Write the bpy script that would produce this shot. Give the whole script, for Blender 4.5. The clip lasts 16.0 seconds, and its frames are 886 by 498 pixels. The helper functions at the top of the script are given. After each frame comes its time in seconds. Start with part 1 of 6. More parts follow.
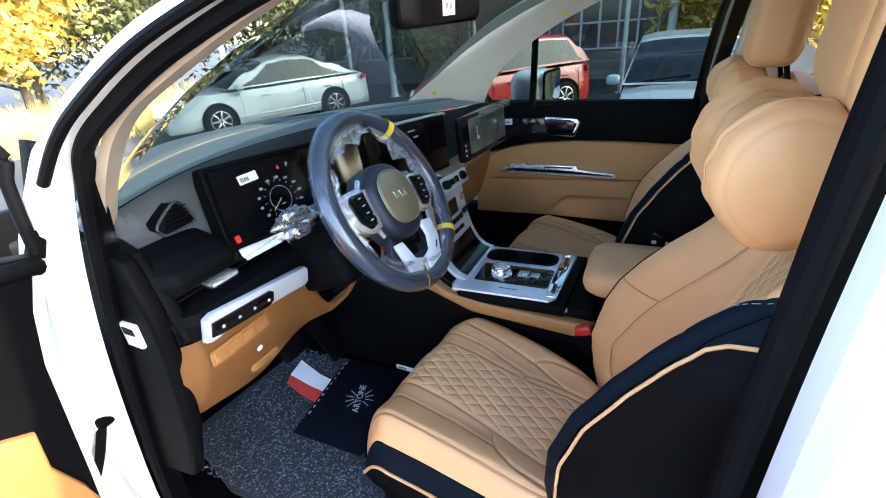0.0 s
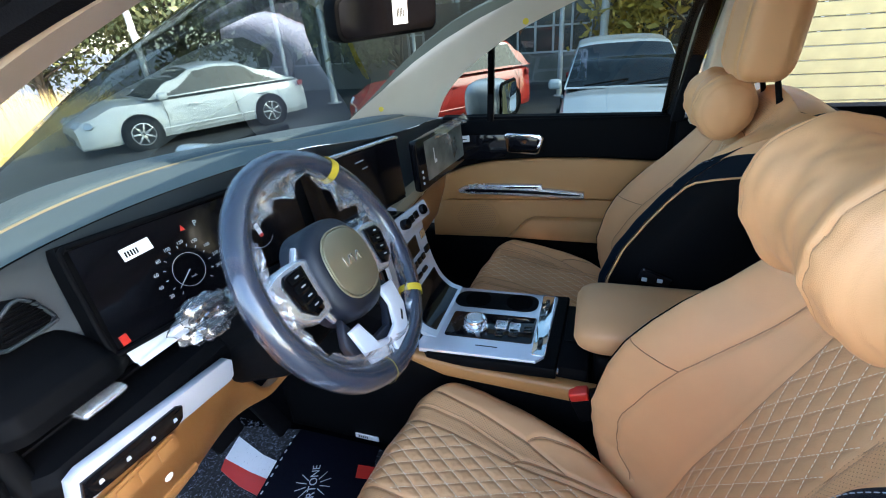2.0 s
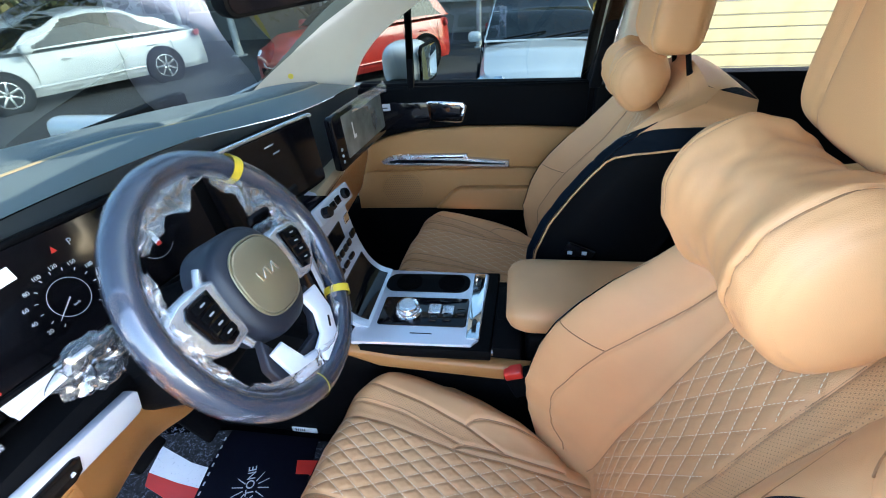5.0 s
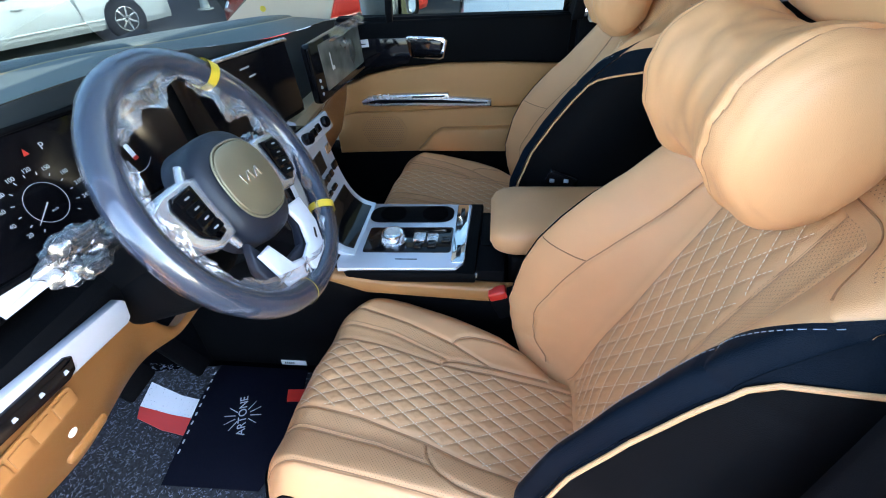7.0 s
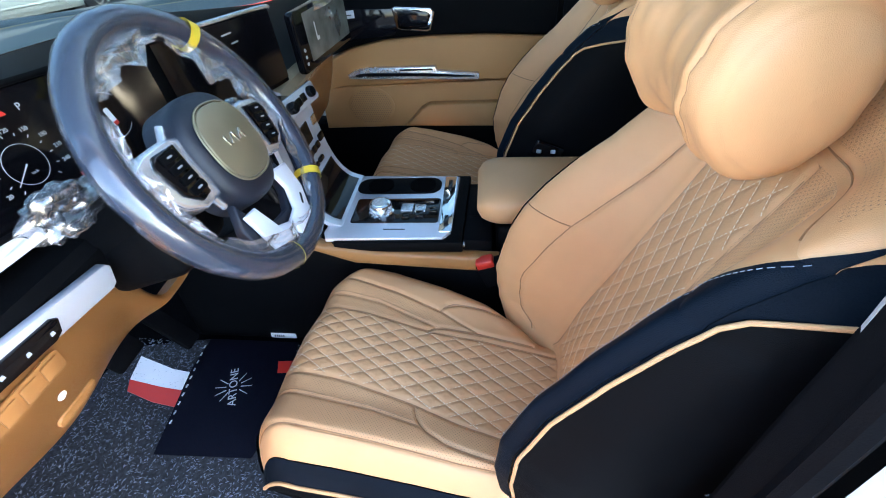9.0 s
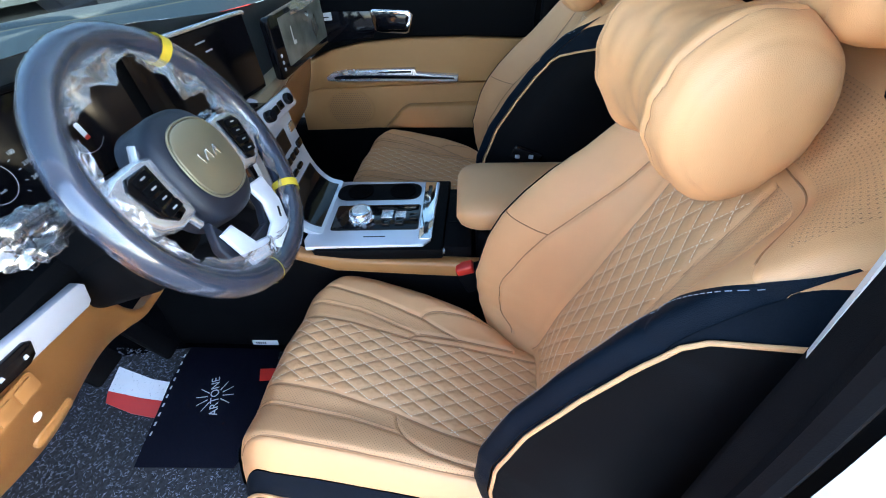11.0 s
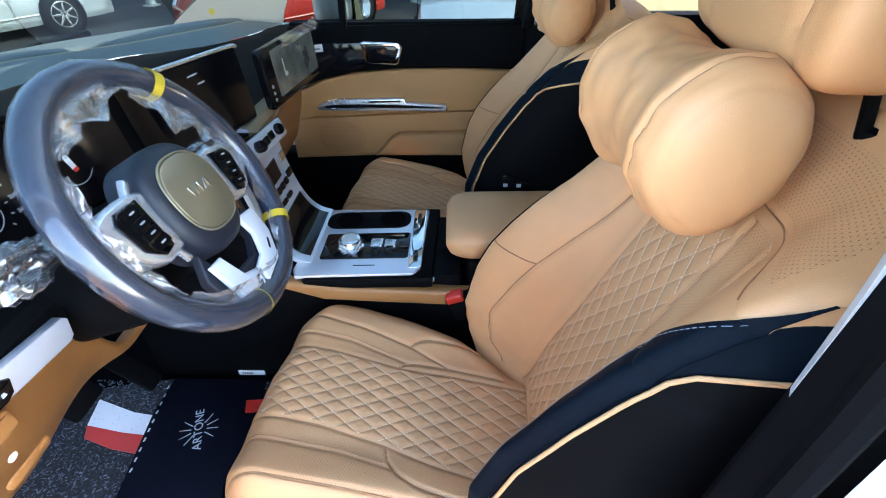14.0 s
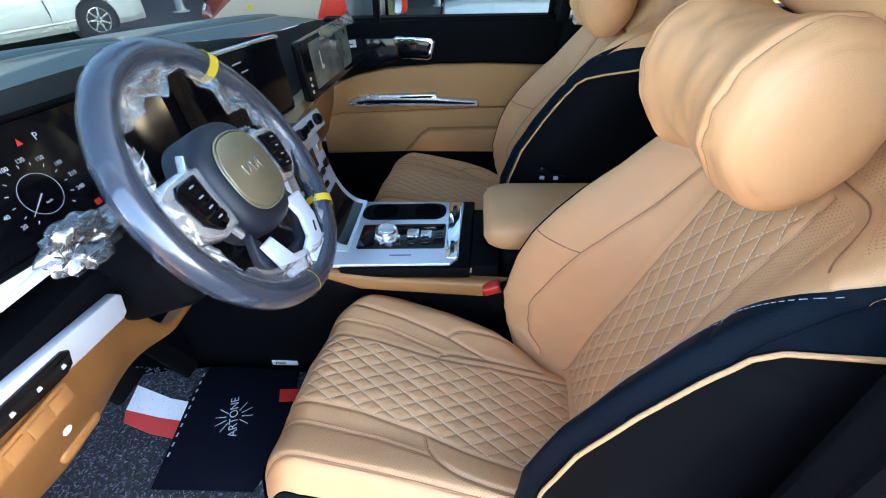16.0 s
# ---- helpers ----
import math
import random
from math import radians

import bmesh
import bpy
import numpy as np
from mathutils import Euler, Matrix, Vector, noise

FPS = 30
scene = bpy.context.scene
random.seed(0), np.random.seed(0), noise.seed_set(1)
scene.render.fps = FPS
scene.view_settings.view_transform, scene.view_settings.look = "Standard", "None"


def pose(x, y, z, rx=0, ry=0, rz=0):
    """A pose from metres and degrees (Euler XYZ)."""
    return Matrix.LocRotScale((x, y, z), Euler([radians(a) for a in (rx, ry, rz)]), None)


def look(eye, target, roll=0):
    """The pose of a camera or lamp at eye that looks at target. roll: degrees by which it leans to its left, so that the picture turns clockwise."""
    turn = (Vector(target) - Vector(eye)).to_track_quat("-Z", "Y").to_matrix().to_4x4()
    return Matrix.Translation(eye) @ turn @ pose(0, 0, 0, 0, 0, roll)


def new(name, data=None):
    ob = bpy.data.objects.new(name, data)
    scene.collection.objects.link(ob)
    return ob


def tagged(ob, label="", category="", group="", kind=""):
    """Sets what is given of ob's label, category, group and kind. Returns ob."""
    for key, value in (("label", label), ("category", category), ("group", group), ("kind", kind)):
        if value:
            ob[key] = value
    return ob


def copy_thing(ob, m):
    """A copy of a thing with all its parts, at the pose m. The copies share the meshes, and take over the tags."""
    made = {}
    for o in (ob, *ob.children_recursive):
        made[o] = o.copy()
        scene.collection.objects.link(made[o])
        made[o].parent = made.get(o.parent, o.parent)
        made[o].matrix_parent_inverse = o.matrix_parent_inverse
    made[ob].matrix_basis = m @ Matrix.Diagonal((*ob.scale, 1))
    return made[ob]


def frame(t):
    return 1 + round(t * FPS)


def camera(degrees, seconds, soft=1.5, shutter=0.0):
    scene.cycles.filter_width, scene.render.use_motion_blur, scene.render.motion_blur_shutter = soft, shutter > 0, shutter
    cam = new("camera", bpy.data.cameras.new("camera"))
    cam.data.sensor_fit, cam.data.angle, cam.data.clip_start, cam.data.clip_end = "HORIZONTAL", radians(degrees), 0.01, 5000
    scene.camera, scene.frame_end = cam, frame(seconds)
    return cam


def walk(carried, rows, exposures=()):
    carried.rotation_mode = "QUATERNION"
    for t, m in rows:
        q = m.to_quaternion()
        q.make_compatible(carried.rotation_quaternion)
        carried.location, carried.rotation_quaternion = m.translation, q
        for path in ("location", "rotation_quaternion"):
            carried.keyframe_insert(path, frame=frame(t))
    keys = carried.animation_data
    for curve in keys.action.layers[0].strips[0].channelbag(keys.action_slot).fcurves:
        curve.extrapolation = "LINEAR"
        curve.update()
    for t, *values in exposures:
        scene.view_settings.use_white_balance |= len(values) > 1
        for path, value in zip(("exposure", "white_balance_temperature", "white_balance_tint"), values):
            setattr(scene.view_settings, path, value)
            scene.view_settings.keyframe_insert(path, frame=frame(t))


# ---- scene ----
cam = camera(89.2, 16.0, 1.0)
PATH = [
    (0, (-1.11, -0.455, 1.348), (0.486, 0.359, 0.459), -4.7),
    (0.5, (-1.092, -0.457, 1.344), (0.515, 0.335, 0.454), -4.6),
    (1, (-1.021, -0.422, 1.351), (0.61, 0.318, 0.461), -4.7),
    (1.5, (-0.948, -0.37, 1.36), (0.71, 0.31, 0.471), -4.9),
    (2, (-0.911, -0.336, 1.362), (0.773, 0.269, 0.469), -4.6),
    (2.5, (-0.881, -0.312, 1.358), (0.821, 0.215, 0.448), -4.3),
    (3, (-0.851, -0.302, 1.36), (0.854, 0.16, 0.423), -4.0),
    (3.2, (-0.839, -0.301, 1.368), (0.868, 0.134, 0.421), -3.9),
    (5.3, (-0.85, -0.329, 1.401), (0.794, -0.055, 0.296), -3.3),
    (5.5, (-0.853, -0.325, 1.39), (0.78, -0.062, 0.266), -3.3),
    (6, (-0.861, -0.322, 1.356), (0.748, -0.084, 0.193), -3.3),
    (6.5, (-0.886, -0.329, 1.341), (0.704, -0.106, 0.15), -3.2),
    (7, (-0.902, -0.326, 1.334), (0.676, -0.117, 0.123), -3.0),
    (7.5, (-0.91, -0.332, 1.329), (0.654, -0.129, 0.099), -3.1),
    (8, (-0.914, -0.341, 1.313), (0.635, -0.14, 0.065), -3.2),
    (10.3, (-0.934, -0.323, 1.329), (0.588, -0.2, 0.037), -2.1),
    (10.5, (-0.932, -0.332, 1.335), (0.588, -0.211, 0.041), -2.2),
    (11, (-0.914, -0.343, 1.34), (0.61, -0.248, 0.049), -1.7),
    (11.5, (-0.906, -0.349, 1.338), (0.623, -0.274, 0.052), -1.3),
    (12, (-0.907, -0.353, 1.339), (0.639, -0.294, 0.071), -1.0),
    (12.5, (-0.906, -0.36, 1.354), (0.66, -0.313, 0.111), -0.8),
    (13, (-0.905, -0.364, 1.359), (0.677, -0.324, 0.136), -0.7),
    (13.5, (-0.904, -0.36, 1.356), (0.687, -0.319, 0.144), -0.7),
    (14, (-0.91, -0.343, 1.352), (0.68, -0.294, 0.14), -0.8),
    (14.5, (-0.918, -0.326, 1.341), (0.668, -0.264, 0.125), -0.9),
    (15, (-0.922, -0.315, 1.329), (0.661, -0.24, 0.109), -1.1),
    (15.5, (-0.921, -0.301, 1.326), (0.662, -0.213, 0.107), -1.3),
    (16, (-0.923, -0.298, 1.323), (0.675, -0.173, 0.127), -1.7),
]
walk(cam, [(t, look(eye, target, roll)) for t, eye, target, roll in PATH], [(0.0, 3.52), (1.5, 3.57), (3.0, 3.87), (6.0, 4.02), (16.0, 3.97)])

# ---- world, sun ----
SUN_FROM = Vector((0.10, -0.86, 0.50)).normalized()
world = bpy.data.worlds.new("sky_world")
scene.world = world
world.use_nodes = True
wn = world.node_tree
sky = wn.nodes.new("ShaderNodeTexSky")
sky.sky_type, sky.sun_disc = "NISHITA", False
sky.sun_elevation = math.asin(SUN_FROM.z)
sky.sun_rotation = math.atan2(SUN_FROM.x, SUN_FROM.y)
sky.air_density, sky.dust_density = 1.0, 1.5
wn.links.new(sky.outputs[0], wn.nodes["Background"].inputs[0])
wn.nodes["Background"].inputs[1].default_value = 0.15
sun = new("sun", bpy.data.lights.new("sun", "SUN"))
sun.data.energy, sun.data.angle, sun.data.color = 1.0, radians(0.6), (1.0, 0.9, 0.75)
sun.matrix_world = look(SUN_FROM * 50, (0, 0, 0))


# ---- materials ----
def material(name, colour, rough=0.5, metal=0.0, grain=0.0, size=400.0, vary=0.1, vary_size=6.0, bump=0.0, coat=0.0, clear=0.0, kind="noise", second=None, wear=0.0):
    """A principled surface with fine relief (size in cycles a metre), large variation and roughness wear."""
    m = bpy.data.materials.new(name)
    m.use_nodes = True
    nt = m.node_tree
    p = nt.nodes["Principled BSDF"]
    p.inputs["Roughness"].default_value, p.inputs["Metallic"].default_value = rough, metal
    p.inputs["Coat Weight"].default_value = coat
    p.inputs["Specular IOR Level"].default_value = 0.05 if max(colour) < 0.03 and rough > 0.45 else 0.5
    p.inputs["Coat Roughness"].default_value = 0.05
    p.inputs["Transmission Weight"].default_value = clear
    pos = nt.nodes.new("ShaderNodeTexCoord").outputs["Object"]
    big = nt.nodes.new("ShaderNodeTexNoise")
    big.inputs["Scale"].default_value, big.inputs["Detail"].default_value = vary_size, 5
    nt.links.new(pos, big.inputs["Vector"])
    ramp = nt.nodes.new("ShaderNodeMixRGB")
    other = second or tuple(c * (1 - vary) for c in colour)
    top = colour if second else tuple(min(1, c * (1 + vary)) for c in colour)
    ramp.inputs[1].default_value, ramp.inputs[2].default_value = (*other, 1), (*top, 1)
    stretch = nt.nodes.new("ShaderNodeMapRange")
    stretch.inputs[1].default_value, stretch.inputs[2].default_value = 0.3, 0.7
    nt.links.new(big.outputs["Fac"], stretch.inputs[0])
    nt.links.new(stretch.outputs[0], ramp.inputs[0])
    colour_out = ramp.outputs[0]
    if kind == "voronoi":
        fine = nt.nodes.new("ShaderNodeTexVoronoi")
        fine.inputs["Scale"].default_value = size
        fine_out = fine.outputs["Distance"]
    else:
        fine = nt.nodes.new("ShaderNodeTexNoise")
        fine.inputs["Scale"].default_value, fine.inputs["Detail"].default_value = size, 3
        fine_out = fine.outputs["Fac"]
    nt.links.new(pos, fine.inputs["Vector"])
    if grain:
        mix = nt.nodes.new("ShaderNodeMixRGB")
        mix.blend_type = "MULTIPLY"
        mix.inputs[0].default_value = grain
        nt.links.new(colour_out, mix.inputs[1])
        nt.links.new(fine_out, mix.inputs[2])
        colour_out = mix.outputs[0]
    nt.links.new(colour_out, p.inputs["Base Color"])
    if bump:
        b = nt.nodes.new("ShaderNodeBump")
        b.inputs["Strength"].default_value, b.inputs["Distance"].default_value = bump, 0.002
        nt.links.new(fine_out, b.inputs["Height"])
        nt.links.new(b.outputs[0], p.inputs["Normal"])
    if wear:
        r = nt.nodes.new("ShaderNodeMapRange")
        r.inputs[3].default_value, r.inputs[4].default_value = rough - wear, rough + wear
        nt.links.new(big.outputs["Fac"], r.inputs[0])
        nt.links.new(r.outputs[0], p.inputs["Roughness"])
    return m


def glass_material(name, tint, gloss=1.0, rough=0.0, glint=0.0):
    m = bpy.data.materials.new(name)
    m.use_nodes = True
    nt = m.node_tree
    nt.nodes.remove(nt.nodes["Principled BSDF"])
    clear, shine, mix = (nt.nodes.new("ShaderNode" + n) for n in ("BsdfTransparent", "BsdfGlossy", "MixShader"))
    clear.inputs[0].default_value = (*tint, 1)
    shine.inputs["Roughness"].default_value = rough
    f = nt.nodes.new("ShaderNodeLayerWeight")
    f.inputs[0].default_value = 0.5
    g = nt.nodes.new("ShaderNodeMath")
    g.operation = "POWER"
    g.inputs[1].default_value = 4.0
    nt.links.new(f.outputs["Facing"], g.inputs[0])
    k = nt.nodes.new("ShaderNodeMath")
    k.operation = "MULTIPLY_ADD"
    k.inputs[1].default_value, k.inputs[2].default_value = 0.6 * gloss, 0.035 * gloss
    k.use_clamp = True
    nt.links.new(g.outputs[0], k.inputs[0])
    nt.links.new(k.outputs[0], mix.inputs[0])
    nt.links.new(clear.outputs[0], mix.inputs[1])
    nt.links.new(shine.outputs[0], mix.inputs[2])
    out = mix.outputs[0]
    # pale diffuse share that puts the film's bright highlights into its colour
    if glint:
        pale, both = nt.nodes.new("ShaderNodeBsdfDiffuse"), nt.nodes.new("ShaderNodeMixShader")
        pale.inputs[0].default_value = (0.75, 0.78, 0.82, 1)
        both.inputs[0].default_value = glint
        nt.links.new(out, both.inputs[1])
        nt.links.new(pale.outputs[0], both.inputs[2])
        out = both.outputs[0]
    nt.links.new(out, nt.nodes["Material Output"].inputs[0])
    return m


def perforate(m, pitch=0.0042, radius=0.00056):
    """Punched holes on a square lattice turned by 45 degrees, in the object's own x and y (or x and z) measure."""
    nt = m.node_tree
    p = nt.nodes["Principled BSDF"]
    old = p.inputs["Base Color"].links[0].from_socket
    uv = nt.nodes.new("ShaderNodeUVMap")
    uv.uv_map = "surface"
    mp = nt.nodes.new("ShaderNodeMapping")
    mp.inputs["Rotation"].default_value = (0, 0, radians(45))
    mp.inputs["Scale"].default_value = (1 / pitch, 1 / pitch, 1)
    nt.links.new(uv.outputs[0], mp.inputs[0])
    fr = nt.nodes.new("ShaderNodeVectorMath")
    fr.operation = "FRACTION"
    nt.links.new(mp.outputs[0], fr.inputs[0])
    di = nt.nodes.new("ShaderNodeVectorMath")
    di.operation = "DISTANCE"
    di.inputs[1].default_value = (0.5, 0.5, 0)
    nt.links.new(fr.outputs[0], di.inputs[0])
    lt = nt.nodes.new("ShaderNodeMath")
    lt.operation = "LESS_THAN"
    lt.inputs[1].default_value = radius / pitch
    nt.links.new(di.outputs["Value"], lt.inputs[0])
    mix = nt.nodes.new("ShaderNodeMixRGB")
    mix.inputs[2].default_value = (0.16, 0.075, 0.035, 1)
    nt.links.new(lt.outputs[0], mix.inputs[0])
    nt.links.new(old, mix.inputs[1])
    nt.links.new(mix.outputs[0], p.inputs["Base Color"])
    return m


TAN = (0.63, 0.335, 0.152)
M = {}
M["tan"] = material("tan_leather", TAN, 0.48, size=1100, bump=0.12, kind="voronoi", vary=0.05, vary_size=9, wear=0.06)
M["tan_perf"] = perforate(material("perforated_tan_leather", (0.60, 0.32, 0.145), 0.5, size=900, bump=0.25, kind="voronoi", vary=0.05))
M["tan_plastic"] = material("tan_soft_plastic", (0.34, 0.155, 0.05), 0.42, size=1200, bump=0.18, kind="voronoi", vary=0.06, wear=0.08)
M["tan_dark"] = material("tan_door_vinyl", (0.47, 0.235, 0.085), 0.55, size=1200, bump=0.18, kind="voronoi", vary=0.05)
M["black_leather"] = material("navy_black_leather", (0.003, 0.0062, 0.011), 0.5, size=900, bump=0.25, kind="voronoi", vary=0.3)
M["black"] = material("black_grained_plastic", (0.0025, 0.0028, 0.0035), 0.55, size=1500, bump=0.2, kind="voronoi", vary=0.25, wear=0.08)
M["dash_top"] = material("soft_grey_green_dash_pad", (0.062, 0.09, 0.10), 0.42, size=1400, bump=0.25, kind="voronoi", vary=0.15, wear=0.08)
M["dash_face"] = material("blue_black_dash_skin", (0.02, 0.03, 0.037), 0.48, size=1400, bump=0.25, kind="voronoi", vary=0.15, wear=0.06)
M["dark_cloth"] = material("dark_fleece", (0.006, 0.006, 0.008), 0.9, size=500, bump=0.3, vary=0.3)
M["piano"] = material("piano_black", (0.004, 0.004, 0.005), 0.08, size=40, vary=0.3, coat=0.1, wear=0.03)
M["screen"] = material("display_glass", (0.003, 0.003, 0.004), 0.10, size=30, vary=0.4, wear=0.05)
for name in ("piano", "screen"):
    M[name].node_tree.nodes["Principled BSDF"].inputs["Specular IOR Level"].default_value = 0.25
M["chrome"] = material("satin_silver", (0.74, 0.77, 0.82), 0.26, 0.75, size=800, bump=0.03, vary=0.05, wear=0.06)
M["bright"] = material("polished_chrome", (0.85, 0.85, 0.86), 0.07, 1.0, size=300, vary=0.03, wear=0.04)
M["white_film"] = material("white_protective_film", (0.74, 0.77, 0.82), 0.35, size=60, bump=0.6, vary=0.05, vary_size=30, wear=0.1)
M["paper"] = material("white_paper_label", (0.8, 0.8, 0.8), 0.6, size=400, vary=0.05)
M["ink"] = material("black_print", (0.02, 0.02, 0.02), 0.6, vary=0.1)
M["yellow_tape"] = material("yellow_tape", (0.72, 0.52, 0.04), 0.45, size=200, bump=0.3, vary=0.1)
M["red"] = material("red_plastic", (0.55, 0.03, 0.02), 0.35, size=300, vary=0.1)
M["wheel_leather"] = material("dark_grey_wheel_leather", (0.02, 0.03, 0.052), 0.26, size=1000, bump=0.15, kind="voronoi", vary=0.2, coat=0.6)
M["bronze"] = material("satin_bronze_cap", (0.34, 0.30, 0.20), 0.33, 0.6, size=1500, bump=0.1, vary=0.05)
M["gold_trim"] = material("champagne_trim", (0.46, 0.40, 0.27), 0.35, 0.5, size=600, bump=0.05, vary=0.08)
M["beige"] = material("beige_headliner_cloth", (0.56, 0.51, 0.44), 0.85, size=1500, bump=0.3, vary=0.05)
M["pillar"] = material("beige_pillar_plastic", (0.52, 0.43, 0.32), 0.6, size=1500, bump=0.2, vary=0.05)
M["paint"] = material("white_car_paint", (0.68, 0.69, 0.71), 0.28, size=5, vary=0.02, coat=0.7)
M["rubber"] = material("black_rubber", (0.003, 0.0032, 0.004), 0.62, size=700, bump=0.2, vary=0.3)
M["carpet"] = material("black_carpet", (0.001, 0.001, 0.0014), 0.95, size=700, bump=0.6, vary=0.3)
M["grey_plate"] = material("light_grey_plate", (0.55, 0.57, 0.58), 0.5, size=400, vary=0.05)
M["thread"] = material("pale_thread", (0.78, 0.66, 0.48), 0.7, vary=0.05)
M["print"] = material("pale_dial_print", (0.42, 0.44, 0.46), 0.5, vary=0.05)
# Outdoor brightness is held down in this tint; the panes cast no shadow.
M["glass"] = glass_material("view_dimming_glass", (0.135, 0.18, 0.18), 1.1)
M["film"] = glass_material("clear_wrapping_film", (0.92, 0.93, 0.95), 6.5, 0.12, 0.11)
M["stalk_film"] = glass_material("thin_crumpled_film", (0.90, 0.91, 0.93), 5.0, 0.10, 0.03)
M["tight_film"] = glass_material("tight_clear_film", (0.95, 0.96, 0.98), 1.4, 0.08, 0.012)
M["side_thread"] = material("blue_grey_thread", (0.22, 0.27, 0.33), 0.7, vary=0.05)
M["strip"] = material("filmed_silver_strip", (0.66, 0.70, 0.77), 0.25, 0.4, size=60, bump=0.1, vary=0.04)
M["airbag"] = material("navy_black_airbag_skin", (0.010, 0.014, 0.024), 0.4, size=1200, bump=0.2, kind="voronoi", vary=0.15)
M["tinted"] = glass_material("sun_blocking_glass", (0.12, 0.13, 0.13), 1.0)
M["mirror"] = material("mirror_glass", (0.85, 0.87, 0.88), 0.02, 1.0, vary=0.01)


# ---- mesh helpers ----
def finish(name, bm, mat, parent=None, label="", smooth=True, angle=40):
    me = bpy.data.meshes.new(name)
    bmesh.ops.recalc_face_normals(bm, faces=bm.faces)
    bm.to_mesh(me)
    bm.free()
    for m in (mat if isinstance(mat, (list, tuple)) else [mat]):
        me.materials.append(m)
    if smooth:
        me.shade_smooth()
        me.set_sharp_from_angle(angle=radians(angle))
    ob = new(name, me)
    if parent:
        ob.parent = parent
    if label:
        ob["label"] = label
    return ob


def part(name, bm, mat, parent, label="", smooth=True, angle=40):
    return finish(name, bm, mat, parent, label, smooth, angle)


def thing(name, label, category, at=(0, 0, 0), group="", kind=""):
    ob = new(name)
    ob.location = at
    return tagged(ob, label, category, group, kind)


def box(lo, hi, bevel=0.0, segments=2, turn=None, bm=None):
    """A box between two corners with rounded edges; turn: a matrix about its centre."""
    own = bmesh.new()
    lo, hi = Vector(lo), Vector(hi)
    c = (lo + hi) / 2
    bmesh.ops.create_cube(own, size=1, matrix=Matrix.Diagonal((*(hi - lo), 1)))
    if bevel:
        bmesh.ops.bevel(own, geom=own.edges[:], offset=bevel, segments=segments, profile=0.5, affect="EDGES")
    own.transform(Matrix.Translation(c) @ (turn or Matrix()))
    return join(bm, own)


def join(bm, own):
    if bm is None:
        return own
    me = bpy.data.meshes.new("tmp")
    own.to_mesh(me)
    own.free()
    bm.from_mesh(me)
    bpy.data.meshes.remove(me)
    return bm


def prism(outline, lo, hi, axis="x", bevel=0.0, segments=2, bm=None):
    """A flat outline (two coordinates a point) pushed out along an axis, its edges rounded."""
    own = bmesh.new()

    def at(p, d):
        return {"x": (d, p[0], p[1]), "y": (p[0], d, p[1]), "z": (p[0], p[1], d)}[axis]

    a = [own.verts.new(at(p, lo)) for p in outline]
    b = [own.verts.new(at(p, hi)) for p in outline]
    own.faces.new(a)
    own.faces.new(b[::-1])
    n = len(a)
    for i in range(n):
        own.faces.new((a[i], a[(i + 1) % n], b[(i + 1) % n], b[i]))
    bmesh.ops.recalc_face_normals(own, faces=own.faces)
    if bevel:
        rim = [e for e in own.edges if (e.verts[0] in a) == (e.verts[1] in a)]
        bmesh.ops.bevel(own, geom=rim, offset=bevel, segments=segments, profile=0.5, affect="EDGES")
    return join(bm, own)


def smooth_path(points, steps=8, closed=False):
    pts = [Vector(p) for p in points]
    n = len(pts)
    out = []
    for i in range(n if closed else n - 1):
        if closed:
            p0, p1, p2, p3 = (pts[(i + k) % n] for k in (-1, 0, 1, 2))
        else:
            p0, p1, p2, p3 = pts[max(i - 1, 0)], pts[i], pts[i + 1], pts[min(i + 2, n - 1)]
        for s in range(steps):
            t = s / steps
            out.append(0.5 * (2 * p1 + (p2 - p0) * t + (2 * p0 - 5 * p1 + 4 * p2 - p3) * t * t + (3 * p1 - p0 - 3 * p2 + p3) * t ** 3))
    if not closed:
        out.append(pts[-1])
    return out


def tube(points, radius, sides=10, closed=False, steps=8, flat=1.0, up=(0, 0, 1), bm=None, radii=None):
    """A round (or flattened) rod along a smooth path."""
    own = bmesh.new()
    path = smooth_path(points, steps, closed) if steps > 1 else [Vector(p) for p in points]
    n = len(path)
    rings = []
    for i, p in enumerate(path):
        a = path[(i + 1) % n] if closed else path[min(i + 1, n - 1)]
        b = path[(i - 1) % n] if closed else path[max(i - 1, 0)]
        t = (a - b).normalized()
        s = t.cross(Vector(up))
        s = s.normalized() if s.length > 1e-4 else t.orthogonal().normalized()
        u = s.cross(t)
        r = radius if radii is None else radii[0] + (radii[1] - radii[0]) * i / (n - 1)
        rings.append([own.verts.new(p + s * math.cos(q) * r + u * math.sin(q) * r * flat) for q in (2 * math.pi * k / sides for k in range(sides))])
    for i in range(n if closed else n - 1):
        a, b = rings[i], rings[(i + 1) % n]
        for k in range(sides):
            own.faces.new((a[k], a[(k + 1) % sides], b[(k + 1) % sides], b[k]))
    if not closed:
        own.faces.new(rings[0][::-1])
        own.faces.new(rings[-1])
    return join(bm, own)


